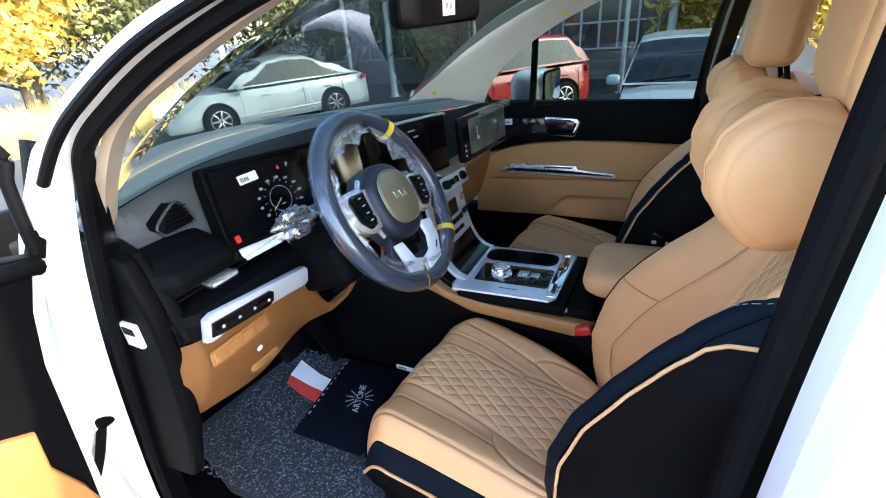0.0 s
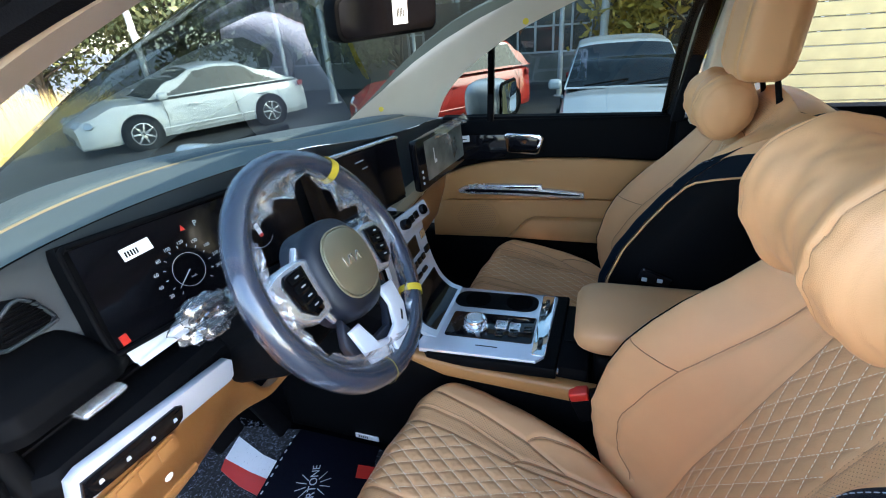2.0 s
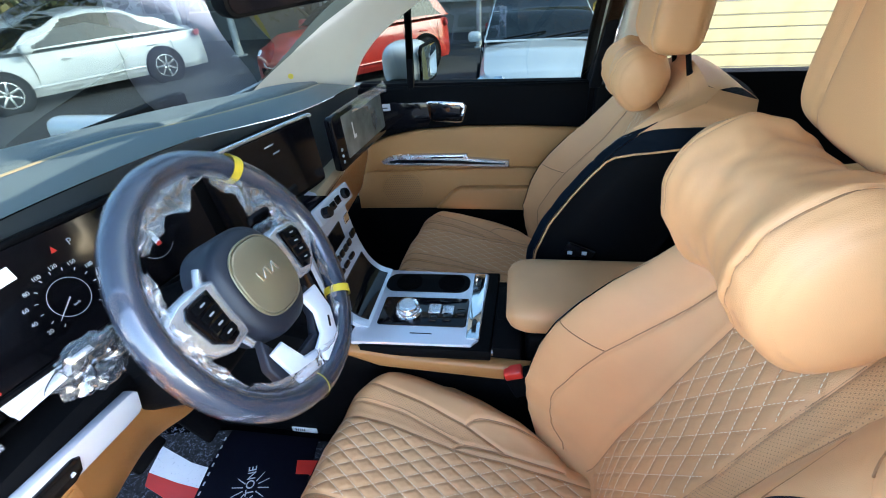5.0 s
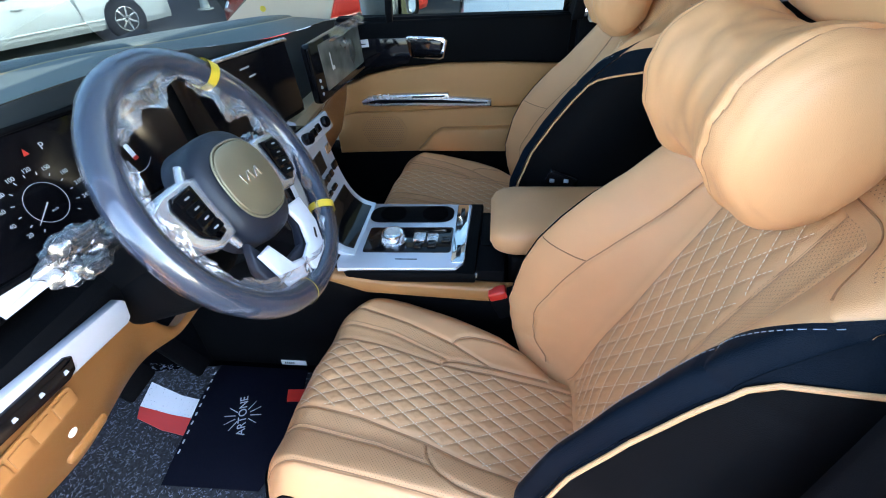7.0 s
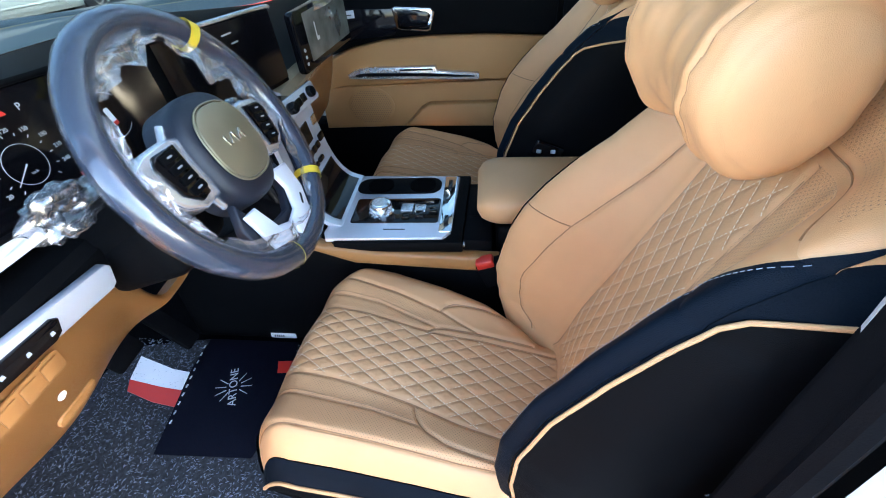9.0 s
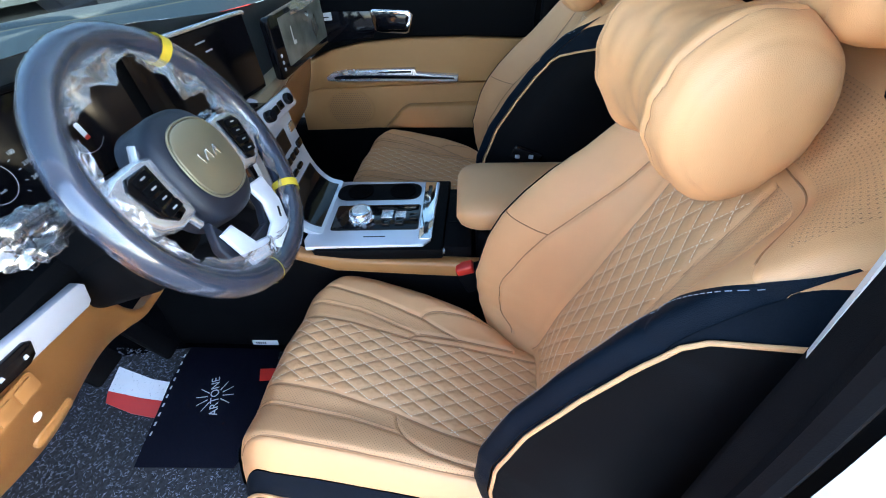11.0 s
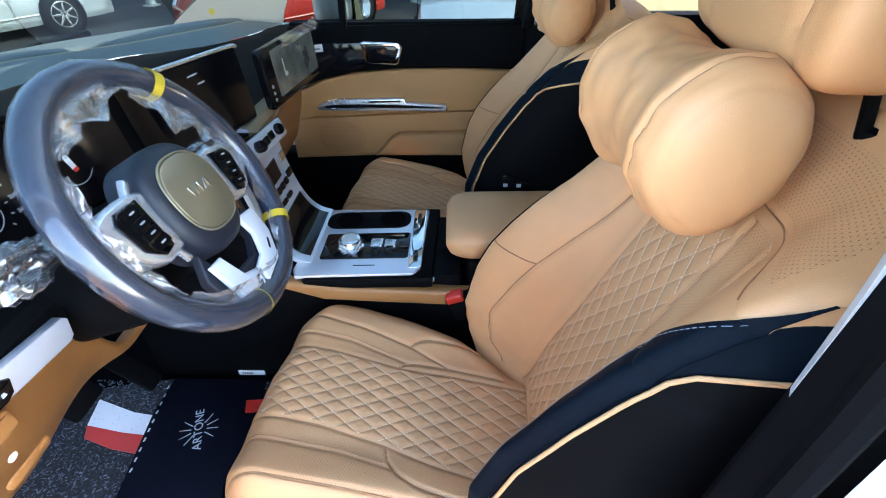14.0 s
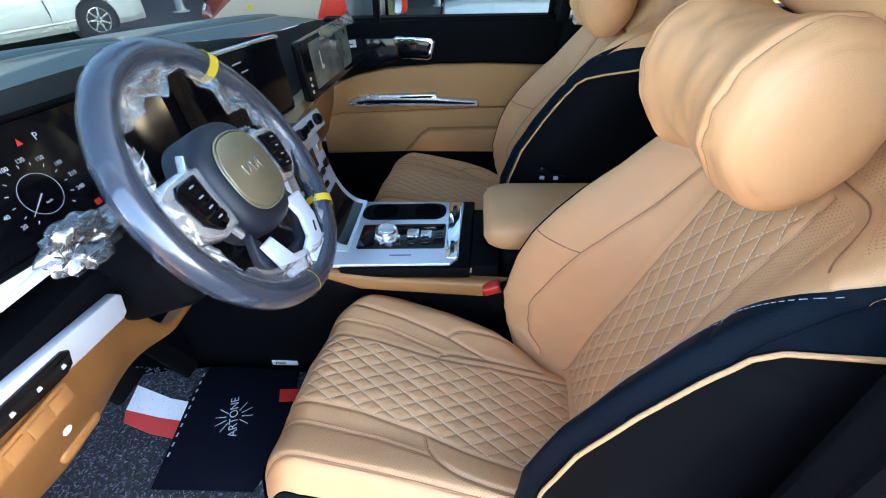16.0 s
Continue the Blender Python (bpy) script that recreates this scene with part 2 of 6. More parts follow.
def sheet(func, nu, nv, keep=None, uv=None, wrap=False, bm=None):
    """A grid of func(u, v), u and v from 0 to 1, with the faces for which keep(u, v) holds; uv(u, v) gives the surface measure."""
    own = bmesh.new() if bm is None else bm
    vs = {}

    def vert(i, j):
        if wrap:
            i %= nu
        if (i, j) not in vs:
            vs[i, j] = own.verts.new(func(i / nu, j / nv))
        return vs[i, j]

    layer = own.loops.layers.uv.get("surface") or own.loops.layers.uv.new("surface") if uv else None
    for i in range(nu):
        for j in range(nv):
            if keep and not keep((i + 0.5) / nu, (j + 0.5) / nv):
                continue
            f = own.faces.new((vert(i, j), vert(i + 1, j), vert(i + 1, j + 1), vert(i, j + 1)))
            if layer:
                for loop, (a, b) in zip(f.loops, ((i, j), (i + 1, j), (i + 1, j + 1), (i, j + 1))):
                    loop[layer].uv = uv(a / nu, b / nv)
    return own


def step(a, b, x):
    t = min(1, max(0, (x - a) / (b - a)))
    return t * t * (3 - 2 * t)


def along(table, x):
    """Smooth reading of rows (x, value...) at x."""
    if x <= table[0][0]:
        return table[0][1:]
    for a, b in zip(table, table[1:]):
        if x <= b[0]:
            t = (x - a[0]) / (b[0] - a[0])
            t = t * t * (3 - 2 * t) if len(a) == 2 else t
            return tuple(p + (q - p) * t for p, q in zip(a[1:], b[1:]))
    return table[-1][1:]


def lathe(profile, sides=32, m=None, bm=None):
    """A turned body: profile of (radius, height) about z."""
    own = bmesh.new()
    rings = [[own.verts.new((r * math.cos(2 * math.pi * k / sides), r * math.sin(2 * math.pi * k / sides), h)) for k in range(sides)] for r, h in profile]
    for a, b in zip(rings, rings[1:]):
        for k in range(sides):
            own.faces.new((a[k], a[(k + 1) % sides], b[(k + 1) % sides], b[k]))
    for ring in (rings[0][::-1], rings[-1]):
        own.faces.new(ring)
    if m:
        own.transform(m)
    return join(bm, own)


def slab(outline, thick, m, bevel=0.002, bm=None):
    """A flat plate: outline in its own x, y, thickness along z from 0 up, placed by m."""
    own = prism(outline, 0, thick, "z", bevel)
    own.transform(m)
    return join(bm, own)


def rounded(w, h, r, n=5):
    """A rectangle with round corners about the origin."""
    out = []
    for cx, cy, a0 in ((w / 2 - r, h / 2 - r, 0), (-w / 2 + r, h / 2 - r, 90), (-w / 2 + r, -h / 2 + r, 180), (w / 2 - r, -h / 2 + r, 270)):
        for k in range(n + 1):
            a = radians(a0 + 90 * k / n)
            out.append((cx + r * math.cos(a), cy + r * math.sin(a)))
    return out


def facing(at, normal, up=(0, 0, 1)):
    """A pose at a point whose z looks along the normal and whose y leans to up."""
    z = Vector(normal).normalized()
    x = Vector(up).cross(z).normalized()
    y = z.cross(x)
    return Matrix.Translation(at) @ Matrix((x, y, z)).transposed().to_4x4()

# ---- ground and distance ----
GROUND = -0.20
M["asphalt"] = material("asphalt", (0.06, 0.062, 0.065), 0.85, size=90, grain=0.5, bump=0.6, vary=0.25, vary_size=0.8)
M["line_paint"] = material("worn_white_line", (0.6, 0.6, 0.58), 0.7, size=60, bump=0.3, vary=0.2)
LOW = -0.45  # the neighbouring bays lie a little lower


def ground_z(x):
    return GROUND + (LOW - GROUND) * step(1.3, 4.5, x)


bm = sheet(lambda u, v: ((x := 800 * (u - 0.5) ** 3 * 4 + 2), 800 * (v - 0.5), ground_z(x)), 200, 20)
tagged(finish("ground", bm, M["asphalt"]), "dark grey asphalt car park ground", "ground", kind="structure")
for x0, y0, x1, y1 in ((5.0, 4.6, 11.0, 4.72), (4.9, -3.0, 10.5, -2.88)):
    tagged(finish("trim_parking_line", box((x0, y0, LOW + 0.002), (x1, y1, LOW + 0.006)), M["line_paint"]), "worn white painted parking line on asphalt", "line", kind="structure")

# ---- van shell ----
PILLAR_SIDE = [(-0.62, -0.50, 1.475), (-0.66, -0.30, 1.44), (-0.715, -0.13, 1.405), (-0.765, 0.02, 1.345), (-0.79, 0.125, 1.288), (-0.80, 0.185, 1.247), (-0.80, 0.224, 1.193),
               (-0.80, 0.29, 1.034), (-0.80, 0.37, 0.801), (-0.80, 0.45, 0.436), (-0.80, 0.40, 0.30), (-0.80, 0.10, 0.27), (-0.80, -0.45, 0.27), (-0.785, -0.535, 0.40),
               (-0.775, -0.545, 0.80), (-0.772, -0.555, 1.10), (-0.745, -0.575, 1.30), (-0.67, -0.60, 1.44)]


def mirrored(points):
    return [(-x, y, z) for x, y, z in points]


def band(a, b, steps=8, closed=True, thick=0.0):
    """A strip of surface between two paths of the same number of points."""
    pa, pb = smooth_path(a, steps, closed), smooth_path(b, steps, closed)
    own = bmesh.new()
    va, vb = [own.verts.new(p) for p in pa], [own.verts.new(p) for p in pb]
    n = len(va)
    for i in range(n if closed else n - 1):
        own.faces.new((va[i], va[(i + 1) % n], vb[(i + 1) % n], vb[i]))
    if thick:
        bmesh.ops.recalc_face_normals(own, faces=own.faces)
        bmesh.ops.solidify(own, geom=own.faces[:], thickness=thick)
    return own


def swell(points, dx, grow, cy=-0.1, cz=0.85):
    """The ring carried outwards in x, and away from its middle."""
    out = []
    for x, y, z in points:
        d = Vector((y - cy, z - cz)).normalized()
        k = 1 - 0.60 * step(1.10, 1.25, z) * (y > -0.2)  # the upper pillar is slimmer
        out.append((x + dx * k, y + d.x * grow * k, z + d.y * grow * k))
    return out


van = thing("van_body", "white minivan body with open front door frame", "van", kind="structure")
for side, ring in ((-1, PILLAR_SIDE), (1, mirrored(PILLAR_SIDE))):
    part("door_seal", tube(ring, 0.011, 8, True, 6, up=(1, 0, 0)), M["rubber"], van, "black rubber door seal")
    ring2 = swell(ring, side * 0.012, 0.018)
    ring3 = swell(ring, side * 0.040, 0.022)
    ring4 = swell(ring, side * 0.062, 0.032)
    ring5 = swell(ring, side * 0.064, 0.075)
    for a, b in ((ring2, ring3), (ring3, ring4), (ring4, ring5)):
        part("door_frame", band(a, b, 6), M["paint"], van)
    gutter = [p for p in ring4 if p[1] > -0.45 and p[2] > 1.12]
    part("gutter_seal", tube(gutter, 0.007, 8, False, 6, up=(1, 0, 0)), M["rubber"], van)
    part("frame_trim", band(swell(ring, -side * 0.004, 0.0), swell(ring, -side * 0.045, 0.02), 6), M["black"], van)
# roof with its headliner
part("roof", sheet(lambda u, v: ((u - 0.5) * 1.66, -0.40 - v * 2.9, 1.60 - 0.5 * (u - 0.5) ** 2 * 0.5), 16, 8), M["paint"], van)
tagged(finish("ceiling", sheet(lambda u, v: ((u - 0.5) * 1.36, -0.34 - v * 2.9, 1.53 - 0.28 * (u - 0.5) ** 2), 16, 8), M["beige"]), "beige woven headliner", "ceiling", kind="structure")
# floor, rear closure and far side behind the passenger door
tagged(finish("floor", box((-0.80, -2.9, 0.28), (0.80, 1.0, 0.345), 0.01), M["carpet"]), "black carpeted van floor", "floor", kind="structure")
part("sill", box((-0.97, -2.9, 0.16), (-0.80, 0.42, 0.30), 0.03, 3), M["paint"], van)
part("bulkhead", box((-0.80, 0.95, 0.0), (0.80, 1.0, 1.02), 0.01), M["black"], van)
part("rear_wall", box((-0.85, -2.95, 0.2), (0.85, -2.9, 1.55), 0.01), M["beige"], van)
part("rear_side", box((-0.86, -2.9, 0.25), (-0.80, -0.66, 1.05), 0.02), M["tan_dark"], van)
part("rear_side_far", box((0.78, -2.9, 0.25), (0.84, -0.66, 1.06), 0.02), M["black"], van)
for x in (-0.80, 0.78):
    part("rear_pillar", box((x - 0.03, -1.95, 1.0), (x + 0.05, -1.72, 1.55), 0.02), M["pillar"], van)
# bonnet
part("bonnet", sheet(lambda u, v: ((u - 0.5) * 1.7 * (1 - 0.1 * v), 1.0 + v * 0.75, 0.93 - 0.20 * v - 0.12 * abs(u - 0.5) ** 2 - 0.12 * v ** 3), 16, 10), M["paint"], van)
for x in (-1, 1):
    part("fender", box((min(x * 0.84, x * 0.96), 0.42, 0.15), (max(x * 0.84, x * 0.96), 1.75, 0.90), 0.05, 4), M["paint"], van)

# Unseen pane, added dark so that sun stays off the driver seat.
pane = part("rear_window", band([(-0.82, -0.70, 1.04), (-0.82, -2.9, 1.04)], [(-0.70, -0.74, 1.55), (-0.70, -2.9, 1.55)], 2, False), M["tinted"], van, "unseen rear side pane, darkened to block the sun")

# front pillars, inner trim
TRIM_L_OUT = [(-0.775, 0.30, 1.10), (-0.782, 0.235, 1.19), (-0.78, 0.16, 1.268), (-0.765, 0.06, 1.325), (-0.72, -0.11, 1.40), (-0.66, -0.29, 1.44), (-0.61, -0.42, 1.47)]
TRIM_L_IN = [(-0.735, 0.335, 1.115), (-0.735, 0.27, 1.20), (-0.73, 0.19, 1.275), (-0.71, 0.075, 1.335), (-0.66, -0.09, 1.41), (-0.60, -0.27, 1.455), (-0.55, -0.40, 1.485)]
part("pillar_trim", band(TRIM_L_OUT, TRIM_L_IN, 8, False, 0.012), M["pillar"], van, "beige front pillar trim")
TRIM_R_OUT = [(0.73, 0.235, 1.04), (0.72, 0.19, 1.13), (0.70, 0.09, 1.227), (0.665, -0.08, 1.33), (0.62, -0.27, 1.41), (0.58, -0.42, 1.46)]
TRIM_R_IN = [(0.71, 0.60, 1.045), (0.70, 0.46, 1.15), (0.685, 0.29, 1.28), (0.64, 0.08, 1.39), (0.57, -0.19, 1.47), (0.52, -0.36, 1.50)]
part("pillar_trim", band(TRIM_R_OUT, TRIM_R_IN, 8, False, 0.015), M["pillar"], van, "beige front pillar trim")

# windscreen
BASE = [(-0.80, 0.36, 1.09), (-0.62, 0.60, 1.105), (-0.40, 0.76, 1.11), (-0.15, 0.80, 1.10), (0.05, 0.71, 1.098), (0.25, 0.62, 1.095), (0.49, 0.50, 1.08), (0.72, 0.58, 1.04)]
GLASS_BASE = [(-0.76, 0.40, 1.06), (-0.62, 0.63, 1.06), (-0.40, 0.80, 1.06), (-0.15, 0.86, 1.05), (0.15, 0.84, 1.04), (0.42, 0.78, 1.03), (0.60, 0.70, 1.03), (0.72, 0.60, 1.03)]
GLASS_TOP = [(-0.56, -0.40, 1.50), (-0.42, -0.36, 1.53), (-0.28, -0.34, 1.545), (-0.1, -0.33, 1.55), (0.1, -0.33, 1.55), (0.28, -0.34, 1.545), (0.42, -0.36, 1.53), (0.56, -0.38, 1.50)]
bm = bmesh.new()
ga, gb = smooth_path(GLASS_BASE, 4), smooth_path(GLASS_TOP, 4)
rows = [[bm.verts.new(a.lerp(b, k / 8) + Vector((0, 0.05, 0.05)) * math.sin(math.pi * k / 8)) for a, b in zip(ga, gb)] for k in range(9)]
for ra, rb in zip(rows, rows[1:]):
    for i in range(len(ra) - 1):
        bm.faces.new((ra[i], ra[i + 1], rb[i + 1], rb[i]))
windscreen = tagged(finish("windscreen", bm, M["glass"]), "clear curved windscreen glass of the minivan", "windscreen", kind="structure")
windscreen.visible_shadow = False

# ---- dashboard ----
M["accent"] = material("dull_gold_accent_strip", (0.30, 0.25, 0.14), 0.42, 0.2, size=600, bump=0.05, vary=0.08)
dash = thing("dashboard", "dark soft-touch dashboard with tan lower panels", "dashboard")
EDGE = [(-0.775, 0.345, 1.10), (-0.70, 0.35, 1.118), (-0.58, 0.315, 1.150), (-0.40, 0.29, 1.160), (-0.15, 0.245, 1.155), (0.0, 0.22, 1.135), (0.17, 0.20, 1.110), (0.40, 0.20, 1.085), (0.60, 0.215, 1.065), (0.735, 0.22, 1.045)]


EDGE_LINE, BASE_LINE = ([tuple(p) for p in smooth_path(line, 10)] for line in (EDGE, BASE))


def edge_at(x):
    return Vector((x, *along(EDGE_LINE, x)))


def base_at(x):
    return Vector((x, *along(BASE_LINE, x)))


def dash_top(u, v):
    x = -0.775 + 1.505 * u
    a, b = edge_at(x), base_at(x)
    p = a.lerp(b, v)
    s = v - 0.36
    p.z += 0.016 * math.sin(math.pi * v) - 0.010 * math.exp(-(s / 0.016) ** 2) + 0.006 * step(0.36, 0.42, v)
    return p


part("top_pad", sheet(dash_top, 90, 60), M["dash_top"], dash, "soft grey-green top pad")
part("accent_strip", tube([dash_top(k / 24, 0.355) + Vector((0, 0, 0.005)) for k in range(25)], 0.009, 8, False, 3, flat=0.45), M["accent"], dash, "pale accent strip")


# front face under the edge: black down to the shelf
def dash_face(u, v):
    x = -0.775 + 1.505 * u
    a = edge_at(x)
    low = along([(-0.775, 0.27, 0.95), (-0.60, 0.265, 0.965), (-0.30, 0.25, 0.95), (0.0, 0.19, 0.93), (0.17, 0.18, 0.925), (0.45, 0.19, 0.93), (0.735, 0.21, 0.93)], x)
    p = a.lerp(Vector((x, *low)), v)
    p.y += 0.012 * math.sin(math.pi * v) + 0.006 * math.exp(-v * 14) * -1
    return p


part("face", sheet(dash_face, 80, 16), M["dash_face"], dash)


def dash_shelf(u, v):
    """The padded roll, the tray slot under it and the lip above the trim strip, driver's side."""
    x = -0.765 + 0.37 * u
    g = step(-0.575, -0.625, x)
    pts = [(0.315, 1.050), (0.262, 1.035), (0.232, 1.018), (0.222, 1.000), (0.224, 0.985), (0.250, 0.974), (0.285, 0.968), (0.288, 0.954), (0.238, 0.950), (0.212, 0.945), (0.200, 0.930), (0.202, 0.900), (0.235, 0.885)]
    flat = [(0.30, 1.000), (0.275, 0.998), (0.262, 0.995), (0.258, 0.985), (0.260, 0.975)]
    k = v * (len(pts) - 1)
    i = min(int(k), len(pts) - 2)
    f = k - i
    a, b = ((tuple(q + (p - q) * g for p, q in zip(pts[n], flat[n])) if n < 5 else pts[n]) for n in (i, i + 1))
    y, z = (p + (q - p) * f for p, q in zip(a, b))
    return (x, y + 0.03 * step(0.1, 0, u), z)


part("tray", sheet(dash_shelf, 44, 72), M["black"], dash, "black open storage tray")

# lower tan panel, driver's knee
def knee(u, v):
    x = -0.775 + 0.64 * u
    zt, zb = 0.892 - 0.06 * step(0.45, 0.62, u), along([(-0.775, 0.70), (-0.60, 0.675), (-0.45, 0.70), (-0.30, 0.705), (-0.13, 0.70)], x)[0]
    dip = 0.085 * math.exp(-((x + 0.36) / 0.085) ** 4)
    zt -= dip
    y = 0.222 + 0.075 * v ** 1.6 + 0.02 * step(0.06, 0, u) - 0.012 * math.sin(math.pi * v)
    y += 0.015 * math.exp(-((x + 0.36) / 0.09) ** 4) * (1 - v)
    return (x, y, zt + (min(zb, zt - 0.03) - zt) * v)


bm = sheet(knee, 70, 30)
bmesh.ops.solidify(bm, geom=bm.faces[:], thickness=0.012)
knee_panel = part("knee_panel", bm, M["tan_plastic"], dash, "tan lower knee panel")
part("switch_plate", slab(rounded(0.135, 0.034, 0.008), 0.004, facing((-0.665, 0.218, 0.845), (0, -1, -0.06), (0, 0.06, 1)), 0.0015), M["tan_plastic"], knee_panel)
for k in range(4):
    part("switch", slab(rounded(0.027, 0.024, 0.003), 0.003, facing((-0.713 + 0.032 * k, 0.214, 0.845), (0, -1, -0.06), (0, 0.06, 1)), 0.001), M["tan_plastic"], knee_panel)
part("hood_lever", slab(rounded(0.075, 0.022, 0.009), 0.010, facing((-0.60, 0.262, 0.735), (0, -1, -0.3), (0, 0.3, 1)), 0.004), M["tan_plastic"], knee_panel)
part("screw_cap", lathe([(0.007, 0), (0.007, 0.003), (0.004, 0.004)], 14, facing((-0.62, 0.236, 0.785), (0, -1, -0.2))), M["paper"], knee_panel, "pale round cap")

# silver strip with its switch pod
strip = part("trim_strip", prism([(-0.745, 0.902), (-0.735, 0.94), (-0.72, 0.945), (-0.497, 0.918), (-0.490, 0.910), (-0.496, 0.884), (-0.505, 0.880), (-0.70, 0.900), (-0.735, 0.897)], 0.184, 0.200, "y", 0.003), M["strip"], dash, "silver trim strip")
part("switch_pod", prism([(-0.735, 0.908), (-0.728, 0.932), (-0.60, 0.921), (-0.592, 0.915), (-0.598, 0.898), (-0.61, 0.893), (-0.72, 0.904)], 0.1790, 0.187, "y", 0.003), M["piano"], strip, "gloss black switch pod")
for k in range(4):
    part("switch_mark", slab([(-0.003, -0.002), (0.003, -0.002), (0.002, 0.003), (-0.002, 0.003)], 0.0012, facing((-0.712 + 0.034 * k, 0.1790, 0.9165 - 0.0035 * k), (0, -1, 0)), 0), M["print"], strip)
part("tray_latch", box((-0.675, 0.228, 0.958), (-0.615, 0.262, 0.969), 0.005, 3), M["chrome"], dash, "silver tray latch")
part("tray_slide", box((-0.735, 0.250, 0.9585), (-0.50, 0.262, 0.9635), 0.002, 2), M["black"], dash)
part("tray_lid_film", sheet(lambda u, v: (-0.590 + 0.115 * u, 0.250 - 0.018 * v, 0.992 - 0.020 * v + 0.0025 * math.sin(9 * v + 2 * u)), 14, 14), M["white_film"], dash, "white protective film")

# left end cover and vent
end = part("end_cover", prism([(0.33, 1.09), (0.26, 1.06), (0.235, 0.97), (0.235, 0.88), (0.27, 0.70), (0.33, 0.55), (0.60, 0.5), (0.60, 1.05)], -0.79, -0.755, "x", 0.012, 3), M["black"], dash)
part("end_pad", prism([(0.325, 1.08), (0.275, 1.06), (0.24, 0.99), (0.215, 0.905), (0.245, 0.89), (0.33, 0.9)], -0.762, -0.735, "x", 0.01, 3), M["black"], dash)
lab = part("barcode_label", box((-0.797, 0.275, 0.905), (-0.7895, 0.315, 0.95), 0.001), M["paper"], dash, "white barcode label")
for k in range(6):
    part("bar_mark", box((-0.7985, 0.281 + 0.005 * k, 0.93), (-0.7968, 0.2835 + 0.005 * k, 0.944)), M["ink"], lab)
card = prism([(-0.777, 1.10), (-0.737, 1.10), (-0.739, 1.055), (-0.766, 1.046)], 0.264, 0.290, "y", 0.003, 2)
card.transform(pose(0, 0, 0, -12, 0, -14))
part("pillar_card", card, M["white_film"], dash, "white card in clear film")
part("card_film", sheet(lambda u, v: (-0.792 + 0.058 * u + 0.008 * v, 0.255 + 0.035 * v + 0.006 * math.sin(9 * u + 5 * v), 1.098 + 0.020 * v + 0.006 * math.sin(13 * u) * v), 12, 5), M["tight_film"], dash, "crumpled clear film")
vent = part("air_vent", prism([(-0.686, 1.078), (-0.651, 1.104), (-0.634, 1.10), (-0.616, 1.066), (-0.621, 1.058), (-0.674, 1.055), (-0.687, 1.066)], 0.305, 0.345, "y", 0.004), M["rubber"], dash, "black louvred air vent")
part("vent_lip", tube([(x, 0.303, z) for x, z in ((-0.686, 1.078), (-0.651, 1.104), (-0.634, 1.10), (-0.616, 1.066), (-0.621, 1.058), (-0.674, 1.055), (-0.687, 1.066))], 0.0028, 8, True, 2), M["dash_face"], vent)
for k in range(5):
    part("vent_slat", box((-0.674 + 0.003 * k, 0.300, 1.064 + 0.0075 * k), (-0.622 - 0.001 * k, 0.310, 1.067 + 0.0075 * k), 0.001, 1), M["black"], vent)

# long display panel: instrument cluster and centre screen in one hood


def panel_at(u, v, lift=0.0):
    """u from the cluster's outer end to the centre screen's, v up."""
    x = -0.60 + 0.775 * u
    yb = along([(0, 0.252), (0.35, 0.232), (0.6, 0.195), (1, 0.160)], u)[0]
    zb = 1.008 - 0.062 * u
    h = 0.132 + 0.022 * u
    return Vector((x + 0.02 * v * (1 - u), yb + 0.042 * v * (1 - 0.7 * u) - lift, zb + h * v))


def panel_slab(u0, u1, v0, v1, lift, nu=20, nv=6, thick=0.0):
    own = sheet(lambda u, v: panel_at(u0 + (u1 - u0) * u, v0 + (v1 - v0) * v, lift), nu, nv)
    if thick:
        bmesh.ops.recalc_face_normals(own, faces=own.faces)
        bmesh.ops.solidify(own, geom=own.faces[:], thickness=thick)
    return own


display = thing("display_panel", "wide gloss black instrument and centre display panel", "display")
part("housing", panel_slab(-0.012, 1.012, -0.05, 1.06, 0.004, 30, 6, 0.03), M["black"], display)
part("cluster_screen", panel_slab(0.0, 0.50, 0.0, 1.0, 0.010), M["screen"], display, "lit instrument cluster screen")
part("centre_screen", panel_slab(0.53, 1.0, 0.02, 1.0, 0.010), M["screen"], display, "dark centre screen")
part("bezel", tube([panel_at(u, v, 0.008) for u, v in ((0.52, 1.04), (0.75, 1.04), (0.985, 1.04), (1.008, 1.0))], 0.0045, 8, False, 4), M["chrome"], display, "silver upper bezel")
part("bezel", tube([panel_at(u, v, 0.008) for u, v in ((0.52, 1.04), (0.25, 1.04), (0.03, 1.03), (-0.006, 1.02), (-0.012, 0.9), (-0.012, 0.5), (-0.008, 0.0), (0.02, -0.05), (0.3, -0.05), (0.5, -0.05))], 0.004, 8, False, 4), M["rubber"], display)


def on_panel(u, v, lift=0.0112):
    e = 0.002
    p = panel_at(u, v, lift)
    n = (panel_at(u + e, v) - panel_at(u - e, v)).cross(panel_at(u, v + e) - panel_at(u, v - e))
    return facing(p, n if n.y < 0 else -n)


part("sticker", slab(rounded(0.044, 0.018, 0.001), 0.0006, on_panel(0.10, 0.80) @ pose(0, 0, 0, 0, 0, 2), 0), M["paper"], display, "white barcode sticker")
for k in range(5):
    part("bar_mark", slab([(-0.0012, -0.004), (0.0012, -0.004), (0.0012, 0.004), (-0.0012, 0.004)], 0.0003, on_panel(0.10, 0.80, 0.0119) @ pose(-0.016 + 0.004 * k, -0.001, 0), 0), M["ink"], display)
part("red_tag", slab(rounded(0.011, 0.014, 0.001), 0.001, on_panel(0.015, 0.06), 0), M["red"], display, "small red tag")


